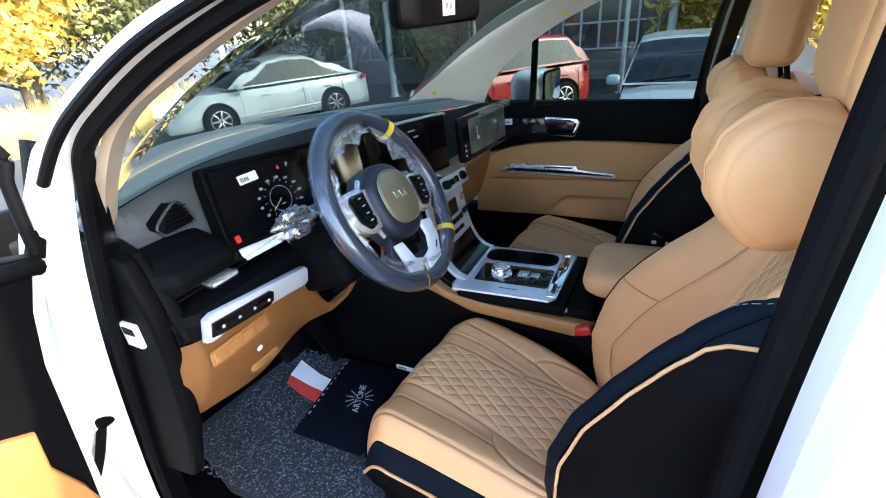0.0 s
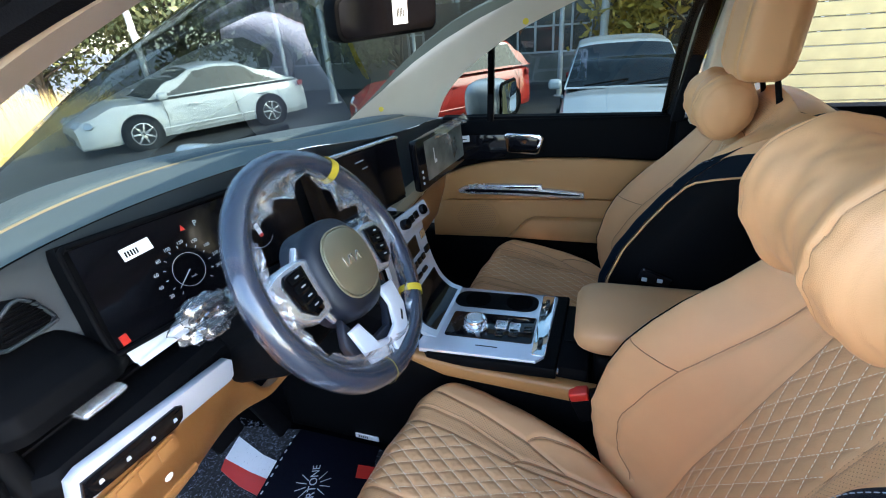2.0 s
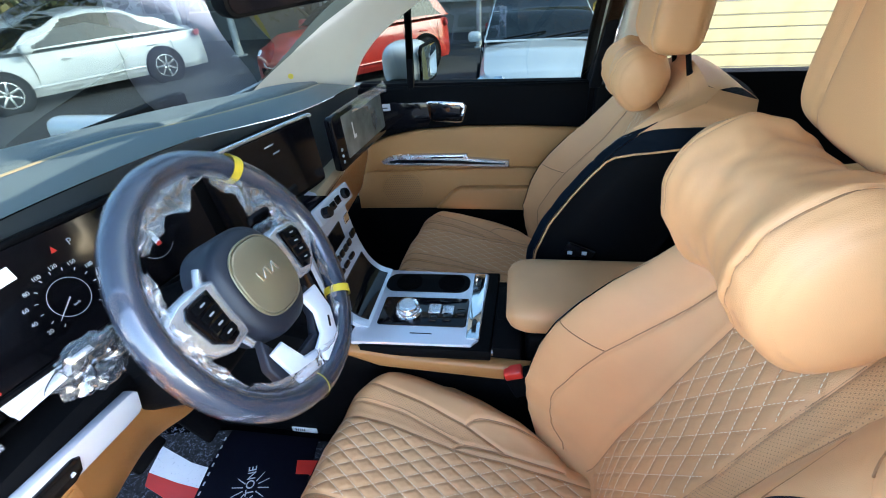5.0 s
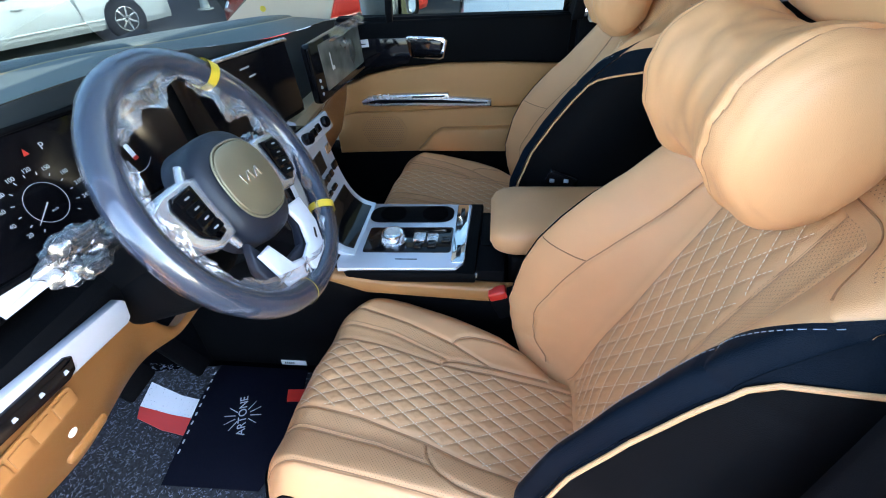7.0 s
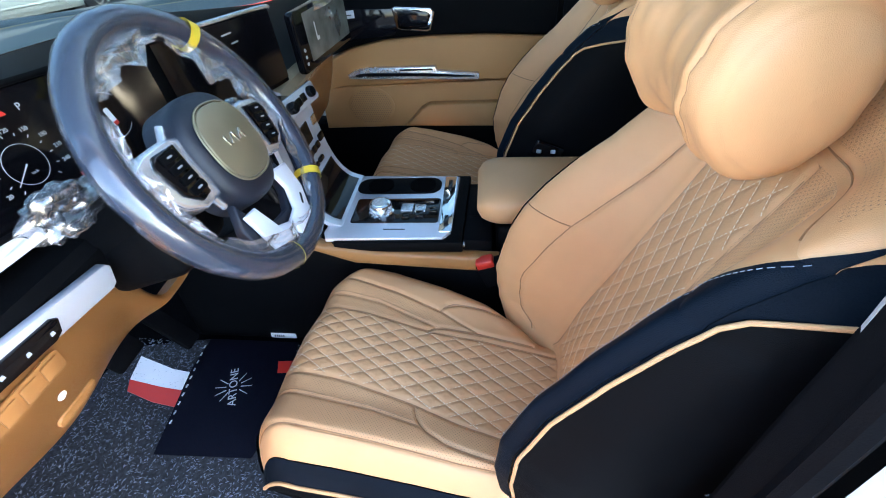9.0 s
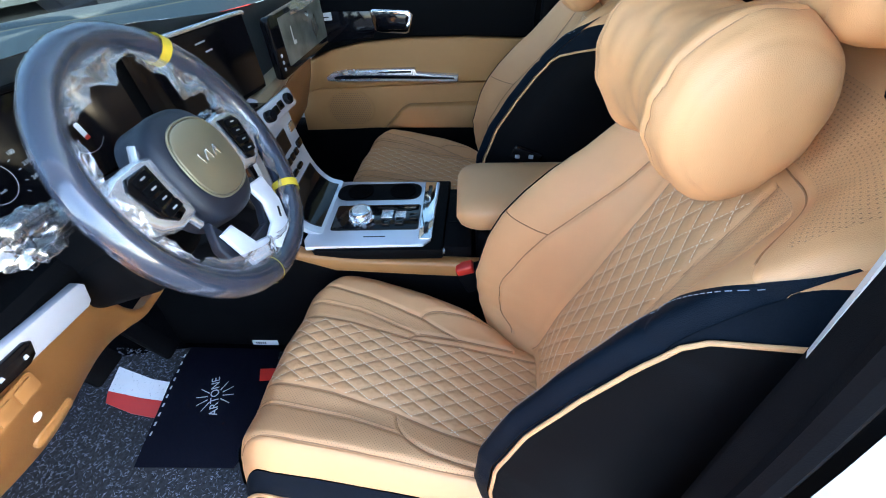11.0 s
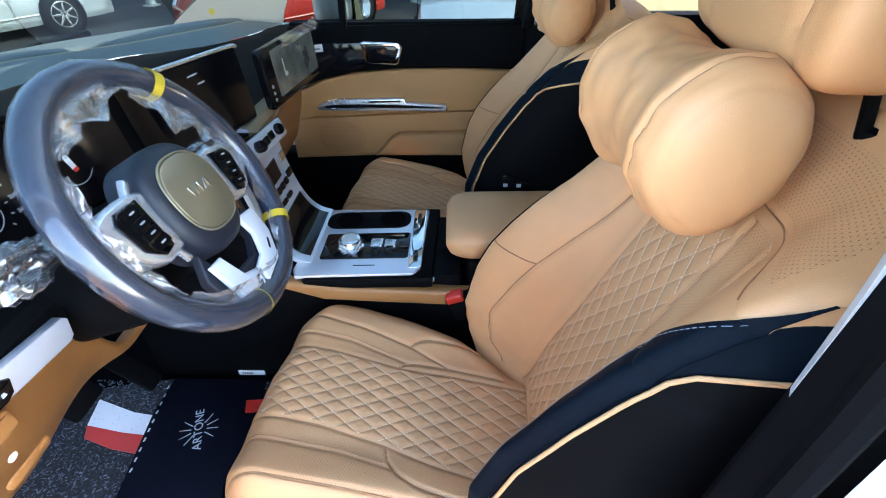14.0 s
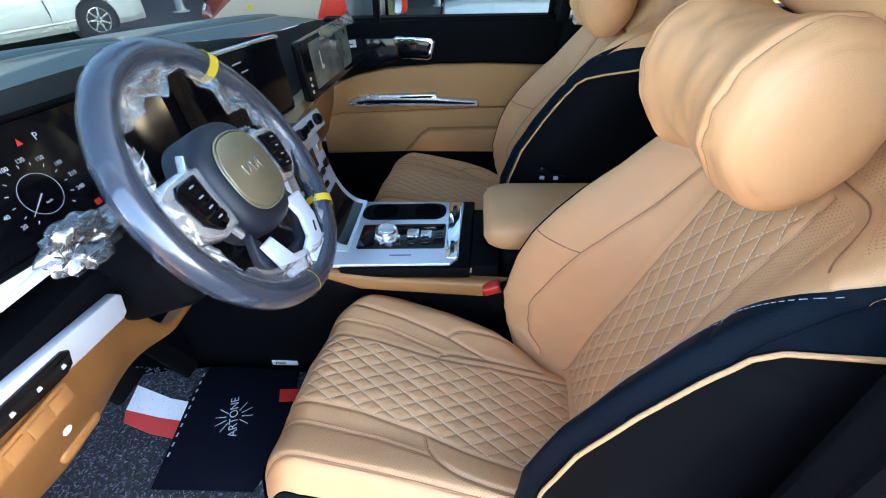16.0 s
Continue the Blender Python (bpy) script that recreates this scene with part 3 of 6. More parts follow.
def dial(u, v, r, ticks=True):
    m = on_panel(u, v)
    ring = [(r * math.cos(a), r * math.sin(a)) for a in (2 * math.pi * k / 40 for k in range(40))]
    own = tube([(x, y, 0) for x, y in ring], 0.0004, 5, True, 1)
    own.transform(m)
    g = part("dial_ring", own, M["print"], display)
    if ticks:
        own = bmesh.new()
        for k in range(13):
            a = radians(225 - 22.5 * k)
            own = slab([(-0.002, -0.0005), (0.002, -0.0005), (0.002, 0.0005), (-0.002, 0.0005)], 0.0004, m @ pose(1.45 * r * math.cos(a), 1.45 * r * math.sin(a), 0, 0, 0, math.degrees(a)), 0, own)
        own = slab([(0, -0.0009), (r * 1.25, -0.0003), (r * 1.25, 0.0003), (0, 0.0009)], 0.0006, m @ pose(0, 0, 0.0006, 0, 0, 215), 0, own)
        part("dial_ticks", own, M["print"], g)
    return m


def letters(text, size, m, mat, parent, name="lettering"):
    cu = bpy.data.curves.new(name, "FONT")
    cu.body, cu.size, cu.align_x, cu.align_y, cu.extrude = text, size, "CENTER", "CENTER", 0.0002
    tmp = bpy.data.objects.new("tmp", cu)
    scene.collection.objects.link(tmp)
    me = bpy.data.meshes.new_from_object(tmp.evaluated_get(bpy.context.evaluated_depsgraph_get()))
    bpy.data.objects.remove(tmp)
    me.name = name
    me.transform(m)
    me.materials.clear()
    me.materials.append(mat)
    ob = new(name, me)
    ob.parent = parent
    return ob


m = dial(0.175, 0.40, 0.026)
for k, word in enumerate(("20", "40", "60", "80", "100", "120", "150", "180", "210", "240")):
    a = radians(212 - 26 * k)
    letters(word, 0.0075, m @ pose(0.051 * math.cos(a), 0.043 * math.sin(a), 0), M["print"], display)
letters("km/h", 0.0045, m @ pose(0.002, -0.012, 0), M["print"], display)
dial(0.37, 0.48, 0.034, False)
letters("P", 0.013, on_panel(0.225, 0.84), M["print"], display)
part("warning_light", slab([(-0.004, -0.004), (0.004, -0.004), (0, 0.005)], 0.0004, on_panel(0.195, 0.84), 0), M["red"], display)
part("warning_light", slab(rounded(0.010, 0.008, 0.001), 0.0004, on_panel(0.25, 0.12), 0), M["red"], display)
part("car_symbol", slab(rounded(0.009, 0.024, 0.003), 0.0004, on_panel(0.37, 0.48) @ pose(0, 0, 0, 0, 0, 8), 0), M["paper"], display)
part("car_symbol", slab(rounded(0.009, 0.006, 0.002), 0.0006, on_panel(0.37, 0.48) @ pose(0.002, -0.012, 0, 0, 0, 8), 0), M["red"], display)
for k, u in enumerate((0.31, 0.335, 0.36)):
    part("text_bar", slab(rounded(0.014, 0.003, 0.001), 0.0003, on_panel(u, 0.80 - 0.02 * k), 0), M["print"], display)
part("text_bar", slab(rounded(0.03, 0.003, 0.001), 0.0003, on_panel(0.78, 0.86), 0), M["print"], display)
part("text_bar", slab(rounded(0.022, 0.003, 0.001), 0.0003, on_panel(0.80, 0.74), 0), M["print"], display)

# passenger-side tablet screen, turned to the driver
tm = facing((0.425, 0.118, 1.000), (-0.10, -1, 0.06))
tablet = thing("tablet_screen", "black tablet screen mounted on the passenger side of the dash", "screen")
part("tablet_case", slab(rounded(0.355, 0.150, 0.014), 0.022, tm @ pose(0, 0, -0.022), 0.005), M["piano"], tablet)
M["tablet_lcd"] = material("dim_tablet_screen", (0.10, 0.11, 0.10), 0.12, size=25, vary=0.5, vary_size=14, coat=0.5)
part("tablet_lcd", slab(rounded(0.290, 0.118, 0.004), 0.001, tm @ pose(0.022, 0.004, 0), 0), M["tablet_lcd"], tablet, "dim grey screen")
part("screen_mark", slab(rounded(0.018, 0.010, 0.002), 0.0004, tm @ pose(-0.06, -0.01, 0.0012), 0), M["print"], tablet)
part("screen_mark", slab(rounded(0.006, 0.038, 0.002), 0.0004, tm @ pose(-0.066, 0.012, 0.0012), 0), M["print"], tablet)
for k in range(3):
    part("button", lathe([(0.0045, 0), (0.0045, 0.002), (0.003, 0.0028)], 12, tm @ pose(-0.155, -0.052 + 0.017 * k, 0)), M["print"], tablet)
part("loose_film", sheet(lambda u, v: tm @ Vector((-0.06 + 0.24 * u, 0.055 + 0.025 * v + 0.010 * u * v, 0.004 + 0.006 * math.sin(7 * u + 3 * v) + 0.012 * u)), 14, 6), M["film"], tablet, "peeling clear film")

# passenger-side lower dash
def glove(u, v):
    x = 0.10 + 0.63 * u
    pts = [(0.185, 0.945), (0.150, 0.935), (0.142, 0.915), (0.160, 0.885), (0.175, 0.86), (0.19, 0.78), (0.23, 0.66), (0.30, 0.58), (0.42, 0.55)]
    k = v * (len(pts) - 1)
    i = min(int(k), len(pts) - 2)
    y, z = (a + (b - a) * (k - i) for a, b in zip(pts[i], pts[i + 1]))
    return (x, y + 0.035 * u, z - 0.02 * u * (1 - v))


part("glove_panel", sheet(glove, 24, 40, lambda u, v: v > 0.43), M["tan_plastic"], dash, "tan glove box panel")
part("wing_trim", sheet(glove, 24, 40, lambda u, v: v < 0.36), M["gold_trim"], dash, "champagne wing trim")
part("wing_line", sheet(glove, 24, 40, lambda u, v: 0.36 < v < 0.43), M["chrome"], dash)

# centre stack: sloping silver panel with its keys
st = thing("centre_stack", "silver sloping centre stack with black keys", "control panel")
SLOPE = [(-0.018, 0.709), (0.012, 0.719), (0.038, 0.745), (0.057, 0.785), (0.070, 0.83), (0.079, 0.875), (0.086, 0.920)]
SLOPE_PATH = smooth_path([(0, y, z) for y, z in SLOPE], 6)


def slope_at(x, v, lift=0.0):
    """A point of the concave panel: x across, v from the console up to the knobs."""
    k = v * (len(SLOPE_PATH) - 1)
    i = min(int(k), len(SLOPE_PATH) - 2)
    a, b = SLOPE_PATH[i], SLOPE_PATH[i + 1]
    d = (b - a).normalized()
    p = a.lerp(b, k - i) + Vector((0, -d.z, d.y)) * lift
    return Vector((x, p.y, p.z))


def slope_pose(x, v, lift=0.0):
    p, q = slope_at(x, v), slope_at(x, min(1, v + 0.02))
    d = (q - p).normalized() if v < 0.98 else Vector((0, 0.15, 0.99))
    return facing(slope_at(x, v, lift), (0, -d.z, d.y), d)


def slope_plate(x0, x1, v0, v1, lift, thick, flare=0.0):
    own = sheet(lambda u, v: slope_at(x0 + (x1 - x0) * u + flare * (u - 0.5) * v * v, v0 + (v1 - v0) * v, lift), 6, 24)
    bmesh.ops.recalc_face_normals(own, faces=own.faces)
    bmesh.ops.solidify(own, geom=own.faces[:], thickness=thick)
    return own


part("stack_panel", slope_plate(-0.120, 0.108, 0.0, 1.0, 0.0, 0.010), M["strip"], st, "silver sloping panel")
part("gloss_lid", slope_plate(-0.098, 0.084, 0.05, 0.47, 0.004, 0.003), M["piano"], st, "gloss black lid")
part("stack_screen", slope_plate(-0.085, 0.045, 0.72, 0.88, 0.003, 0.003), M["piano"], st, "dark climate screen")
for k in range(6):
    part("key", slab(rounded(0.020, 0.016, 0.003), 0.005, slope_pose(-0.080 + 0.026 * k, 0.655, 0.002), 0.0015), M["piano"], st)
for k in range(4):
    part("toggle", slab(rounded(0.028, 0.012, 0.004), 0.008, slope_pose(-0.078 + 0.036 * k, 0.555, 0.002), 0.003), M["piano"], st)
part("side_key", slab(rounded(0.030, 0.022, 0.004), 0.004, slope_pose(0.082, 0.84, 0.002), 0.0015), M["bright"], st)
part("side_key", slab(rounded(0.030, 0.018, 0.004), 0.006, slope_pose(0.082, 0.68, 0.002), 0.002), M["piano"], st)
part("side_wall", prism([(0.115, 0.93), (0.100, 0.87), (0.085, 0.80), (0.060, 0.735), (0.02, 0.69), (0.02, 0.60), (0.25, 0.60), (0.25, 0.93)], -0.116, 0.104, "x", 0.008), M["piano"], st, "black stack side")
kp = part("knob_plate", slab(rounded(0.155, 0.042, 0.006), 0.012, facing((0.042, 0.088, 0.936), (-0.12, -0.92, 0.36)), 0.003), M["strip"], st, "silver knob plate")
for k in (-0.052, 0.045):
    part("dial_knob", lathe([(0.013, 0), (0.013, 0.014), (0.011, 0.018)], 20, facing((0.042 + k, 0.078 + 0.006 * (k < 0), 0.940), (-0.12, -0.92, 0.36))), M["piano"], kp)
for k in (-0.018, 0.012):
    part("plate_key", slab(rounded(0.022, 0.018, 0.003), 0.003, facing((0.042 + k, 0.0765, 0.941), (-0.12, -0.92, 0.36)), 0.001), M["piano"], kp)

# ---- centre console ----
con = thing("centre_console", "tan centre console with silver shifter panel and cup holders", "console")
part("console_side", prism([(0.08, 0.735), (0.02, 0.695), (-0.10, 0.680), (-0.33, 0.672), (-0.42, 0.668), (-0.42, 0.628), (-0.30, 0.632), (-0.05, 0.645), (0.10, 0.70)], -0.178, -0.145, "x", 0.009, 3), M["tan_plastic"], con, "tan padded side rail")
part("console_base", prism([(0.22, 0.72), (0.0, 0.655), (-0.40, 0.640), (-0.75, 0.64), (-0.75, 0.34), (0.45, 0.34), (0.45, 0.60)], -0.158, 0.122, "x", 0.01), M["black"], con, "black console base")
CP = facing((-0.036, -0.140, 0.7125), (0, 0.03, 1), (0, 1, 0))  # x right, y forward
part("console_rail", slab([(-0.137, -0.155), (0.148, -0.165), (0.150, 0.10), (0.148, 0.140), (-0.10, 0.160), (-0.137, 0.13)], 0.03, CP @ pose(0, 0, -0.036), 0.008), M["black"], con)
top = part("shifter_panel", slab([(-0.127, -0.112), (-0.108, -0.128), (0.128, -0.138), (0.134, -0.13), (0.142, 0.10), (0.142, 0.133), (-0.105, 0.160), (-0.130, 0.150)], 0.012, CP @ pose(0, 0, -0.012), 0.004), M["strip"], con, "silver shifter panel")
part("black_inset", slab(rounded(0.100, 0.205, 0.008), 0.002, CP @ pose(-0.024, 0.005, 0), 0.001), M["piano"], top, "gloss black inset")
part("cup_well", slab(rounded(0.074, 0.215, 0.030, 8), 0.002, CP @ pose(0.086, 0.014, 0), 0.001), M["rubber"], top, "black cup holder surround")
# flat discs; near-black colour stands in for shade inside deep wells
for y in (0.062, -0.046):
    part("shaded_cup_holder", lathe([(0.030, 0.0045), (0.033, 0.0045), (0.033, 0.001), (0.029, 0.0015), (0.026, 0.0025)], 28, CP @ pose(0.086, y, 0)), M["carpet"], top)
knob = part("shift_dial", lathe([(0.030, 0.0), (0.030, 0.004), (0.0255, 0.006), (0.026, 0.022), (0.0245, 0.026), (0.021, 0.0275)], 40, CP @ pose(-0.032, 0.040, 0.002)), M["bright"], top, "knurled chrome shift dial")
ridge = bmesh.new()
for k in range(40):
    a = 2 * math.pi * k / 40
    ridge = slab([(-0.0008, -0.0008), (0.0008, -0.0008), (0.0008, 0.0008), (-0.0008, 0.0008)], 0.015, CP @ pose(-0.032 + 0.0258 * math.cos(a), 0.040 + 0.0258 * math.sin(a), 0.008, 0, 0, math.degrees(a)), 0, ridge)
part("knurl", ridge, M["chrome"], knob)
part("dial_face", lathe([(0.0185, 0.0), (0.0185, 0.0008), (0.010, 0.0009)], 32, CP @ pose(-0.032, 0.040, 0.0296)), M["chrome"], knob)
for k, (w, h, x, y) in enumerate(((0.032, 0.028, -0.018, -0.020), (0.030, 0.026, -0.022, -0.052), (0.026, 0.020, -0.045, -0.052), (0.022, 0.018, -0.050, -0.020), (0.020, 0.020, -0.028, -0.083))):
    part("drive_key", slab(rounded(w, h, 0.003), 0.005, CP @ pose(x, y, 0.002), 0.0015), M["chrome" if k < 2 else "piano"], top)
part("text_bar", slab(rounded(0.003, 0.050, 0.001), 0.0005, CP @ pose(-0.097, 0.0, 0), 0), M["ink"], top)
part("rear_strip", slab(rounded(0.235, 0.030, 0.004), 0.003, CP @ pose(0.008, -0.116, 0), 0.001), M["bright"], top, "bright ribbed rear strip")
for x in (-0.070, 0.085):
    part("strip_key", slab(rounded(0.040, 0.010, 0.004), 0.003, CP @ pose(x, -0.116, 0.003), 0.001), M["piano"], top)
part("rear_bin", box((-0.15, -0.36, 0.64), (0.09, -0.288, 0.700), 0.008), M["rubber"], con, "black rear bin")
part("bin_insert", box((-0.06, -0.345, 0.700), (0.06, -0.305, 0.704), 0.002), M["black"], con)
part("console_label", box((-0.163, -0.300, 0.690), (-0.150, -0.245, 0.6955), 0.001), M["chrome"], con)
armrest = thing("armrest", "tan leather padded armrest lid on the console", "armrest")


def arm(u, v):
    a = 2 * math.pi * u
    y = -0.325 - 0.42 * v
    k = min(1, math.sqrt(max(0, 1 - (1 - min(1, v / 0.14)) ** 2)))
    c, s = math.cos(a), math.sin(a)
    sx, sz = math.copysign(abs(c) ** 0.6, c), math.copysign(abs(s) ** 0.65, s)
    return (-0.030 + 0.108 * sx * (0.72 + 0.28 * k), y, 0.757 + 0.043 * sz * (0.35 + 0.65 * k) + 0.006 * v)


bm = sheet(arm, 48, 40, None, None, True)
part("armrest_lid", bm, M["tan"], armrest)
part("armrest_base", box((-0.125, -0.72, 0.63), (0.065, -0.37, 0.715), 0.015, 3), M["black"], armrest)
buckle = thing("seat_belt_buckle", "black seat belt buckle with red release button", "buckle")
part("buckle_body", box((-0.190, -0.395, 0.600), (-0.165, -0.335, 0.668), 0.006, 3, pose(0, 0, 0, -25, 0, 0)), M["black"], buckle)
part("release_button", box((-0.193, -0.365, 0.652), (-0.166, -0.325, 0.674), 0.005, 3, pose(0, 0, 0, -20, 0, 0)), M["red"], buckle, "red release button")

# ---- seats ----
def quilt_height(a, b, pitch_a=0.0145, pitch_b=0.026):
    """Padded diamonds: zero on the stitch lines, up to one in the middle of a diamond."""
    p, q = a / pitch_a + b / pitch_b, a / pitch_a - b / pitch_b
    d = min(abs(p / 2 - round(p / 2)), abs(q / 2 - round(q / 2))) * 2
    return math.sin(min(1.0, d * 1.7) * math.pi / 2) ** 0.8


def crease(d, wide=0.004, deep=0.0045):
    return -deep * math.exp(-(d / wide) ** 2)


CUSHION_MID = [(-0.54, 0.576, 0), (-0.44, 0.590, 0), (-0.25, 0.612, 0), (-0.05, 0.630, 0), (0.06, 0.634, 0)]
RIM_IN = [(-0.54, 0.10, 0), (-0.452, 0.115, 0), (-0.413, 0.146, 0), (-0.341, 0.188, 0), (-0.239, 0.220, 0), (-0.130, 0.244, 0), (-0.06, 0.250, 0), (0.0, 0.232, 0), (0.05, 0.19, 0)]
RIM_OUT = [(-0.54, -0.225, 0), (-0.30, -0.222, 0), (-0.10, -0.217, 0), (-0.02, -0.216, 0), (0.05, -0.205, 0)]
FRONT = [(-0.23, 0.004, 0), (-0.205, 0.026, 0), (-0.166, 0.042, 0), (-0.07, 0.051, 0), (0.034, 0.050, 0), (0.152, 0.033, 0), (0.20, 0.010, 0), (0.25, -0.035, 0)]
# seams across the cushion: distance from the middle along its length
QUILT_IN = [(-0.54, 0.046, 0), (-0.351, 0.060, 0), (-0.229, 0.064, 0), (-0.09, 0.089, 0), (0.06, 0.098, 0)]
QUILT_OUT = [(-0.54, -0.160, 0), (-0.399, -0.141, 0), (-0.312, -0.125, 0), (-0.232, -0.100, 0), (-0.11, -0.077, 0), (0.06, -0.066, 0)]
LANE_IN = [(-0.246, 0.077, 0), (-0.116, 0.118, 0), (0.06, 0.134, 0)]
LANE_OUT = [(-0.252, -0.143, 0), (-0.155, -0.124, 0), (-0.017, -0.114, 0), (0.06, -0.116, 0)]
WING_IN = [(-0.333, 0.078, 0), (-0.249, 0.117, 0), (-0.144, 0.148, 0), (0.06, 0.186, 0)]
WING_OUT = [(-0.54, -0.200, 0), (-0.321, -0.194, 0), (-0.174, -0.184, 0), (-0.043, -0.178, 0), (0.06, -0.186, 0)]
CURL_OUT = [(-0.102, -0.233), (-0.128, -0.243), (-0.150, -0.262), (-0.168, -0.296), (-0.178, -0.340), (-0.186, -0.40)]
CURL_IN = [(0.064, -0.229), (0.074, -0.240), (0.080, -0.262), (0.079, -0.30), (0.078, -0.333), (0.070, -0.44)]
CURL_TOP = [(0.118, -0.245), (0.131, -0.258), (0.139, -0.285), (0.138, -0.34), (0.130, -0.41)]


def row(table, x):
    return along(table, x)[0]


def cushion_height(x, y):
    z = row(CUSHION_MID, y)
    lo, hi, front = row(RIM_OUT, y), row(RIM_IN, y), row(FRONT, x)
    z += 0.020 * step(-0.10, -0.185, x) + 0.016 * step(0.09, 0.17, x)
    e, f, d = max(0, x - lo), max(0, hi - x), max(0, front - y)
    z -= 0.050 * (1 - min(1, e / 0.045)) ** 2.4 + 0.060 * (1 - min(1, f / 0.065)) ** 2.2 + 0.100 * (1 - min(1, d / 0.085)) ** 2.6
    qi, qo = row(QUILT_IN, y), row(QUILT_OUT, y)
    if qo < x < qi and y < 0.045:
        edge = min(1, (qi - x) / 0.010, (x - qo) / 0.010)
        z += (0.0034 * quilt_height(x - 0.06 * y, y) - 0.0015) * edge
    lane = lambda t: row(t, y) if y > t[0][0] else 9
    for t, deep in ((QUILT_IN, 0.0035), (QUILT_OUT, 0.0035), (LANE_IN, 0.003), (LANE_OUT, 0.003), (WING_IN, 0.004), (WING_OUT, 0.004)):
        z += crease(x - lane(t), 0.0035, deep)
    for path in (CURL_OUT, CURL_IN, CURL_TOP):
        for (x0, y0), (x1, y1) in zip(path, path[1:]):
            if min(y0, y1) <= y <= max(y0, y1) and y0 != y1:
                z += crease(x - x0 - (x1 - x0) * (y - y0) / (y1 - y0), 0.004, 0.005)
    return z + 0.0016 * noise.noise((x * 14, y * 14, 0.3)) + 0.0007 * noise.noise((x * 45, y * 30, 1.3))


def cushion_place(u, v):
    y = -0.54 + 0.59 * v
    x = row(RIM_OUT, y) * (1 - u) + row(RIM_IN, y) * u
    return x, -0.54 + (row(FRONT, x) + 0.54) * v


def cushion(u, v):
    x, y = cushion_place(u, v)
    return (x, y, cushion_height(x, y))


def cushion_region(u, v):
    x, y = cushion_place(u, v)
    if row(QUILT_OUT, y) < x < row(QUILT_IN, y):
        return "quilt"
    if row(WING_OUT, y) < x < row(QUILT_OUT, y) or row(QUILT_IN, y) < x < row(WING_IN, y) and y > -0.34:
        return "perf"
    return "plain"


BACK_MID = [(0.0, -0.475, 0.55), (0.12, -0.500, 0.62), (0.4, -0.560, 0.80), (0.7, -0.630, 0.99), (0.92, -0.690, 1.14), (1.0, -0.735, 1.205)]
HALF_OUT = [(0, 0.200, 0), (0.12, 0.238, 0), (0.3, 0.252, 0), (0.6, 0.248, 0), (0.8, 0.246, 0), (0.93, 0.246, 0), (0.975, 0.232, 0), (1, 0.195, 0)]
HALF_IN = [(0, 0.180, 0), (0.12, 0.206, 0), (0.3, 0.216, 0), (0.5, 0.221, 0), (0.65, 0.222, 0), (0.75, 0.213, 0), (0.85, 0.205, 0), (0.93, 0.205, 0), (0.975, 0.195, 0), (1, 0.165, 0)]
DEEP_OUT = [(0, 0.06, 0), (0.12, 0.112, 0), (0.25, 0.152, 0), (0.37, 0.174, 0), (0.5, 0.174, 0), (0.62, 0.158, 0), (0.70, 0.142, 0), (0.78, 0.122, 0), (0.85, 0.092, 0), (0.92, 0.050, 0), (1, 0.0, 0)]
DEEP_IN = [(0, 0.090, 0), (0.10, 0.134, 0), (0.22, 0.168, 0), (0.36, 0.178, 0), (0.45, 0.172, 0), (0.53, 0.154, 0), (0.61, 0.128, 0), (0.68, 0.098, 0), (0.76, 0.074, 0), (0.86, 0.046, 0), (0.93, 0.024, 0), (1, 0.0, 0)]
BACK_SEAM_IN = [(0.05, 0.115, 0), (0.12, 0.150, 0), (0.25, 0.158, 0), (0.45, 0.148, 0), (0.65, 0.130, 0), (0.84, 0.112, 0)]
BACK_SEAM_OUT = [(0.05, 0.100, 0), (0.3, 0.106, 0), (0.6, 0.114, 0), (0.84, 0.130, 0)]
BACK_QUILT = (-0.074, 0.082)


def half_at(v, s):
    """Half the backrest's width; the inboard wing is the slimmer one."""
    return row(HALF_IN if s > 0 else HALF_OUT, v)


def back_front(s, v):
    """s across from -1 to 1, v up."""
    y, z = along(BACK_MID, v)
    w, p = half_at(v, s), row(DEEP_IN if s > 0 else DEEP_OUT, v)
    a = abs(s)
    x = s * w
    y += p * step(0.34 if s > 0 else 0.40, 0.97, a) - 0.020 * step(0.90, 1.0, a) ** 2
    y += 0.012 * math.exp(-((v - 0.22) / 0.13) ** 2) * (1 - a)
    z -= 0.03 * a * a * step(0.88, 1.0, v)
    d = 0.0
    if BACK_QUILT[0] < x < BACK_QUILT[1] and 0.08 < v < 0.80:
        d += 0.0034 * quilt_height(x, z) - 0.0016
    if 0.06 < v < 0.84:
        d += crease(x - BACK_QUILT[0]) + crease(x - BACK_QUILT[1])
        d += crease(x - row(BACK_SEAM_IN, v), 0.004, 0.006) + crease(x + row(BACK_SEAM_OUT, v), 0.004, 0.005)
    if s > 0 and 0.08 < v < 0.5:
        d += 0.0010 * math.sin(v * 95 + 30 * x) * math.exp(-((v - 0.16) / 0.07) ** 2) * step(0.10, 0.14, x)
    d += crease((v - 0.865 + 0.02 * a) * 0.7, 0.004, 0.005)
    if x < -0.13:
        d += crease((v - 0.775 - 0.25 * (x + 0.13)) * 0.7, 0.004, 0.004)
    d += 0.0030 * noise.noise((x * 9, z * 9, 3.0)) + 0.0012 * noise.noise((x * 35, z * 22, 7.0))
    return Vector((x, y + d, z))


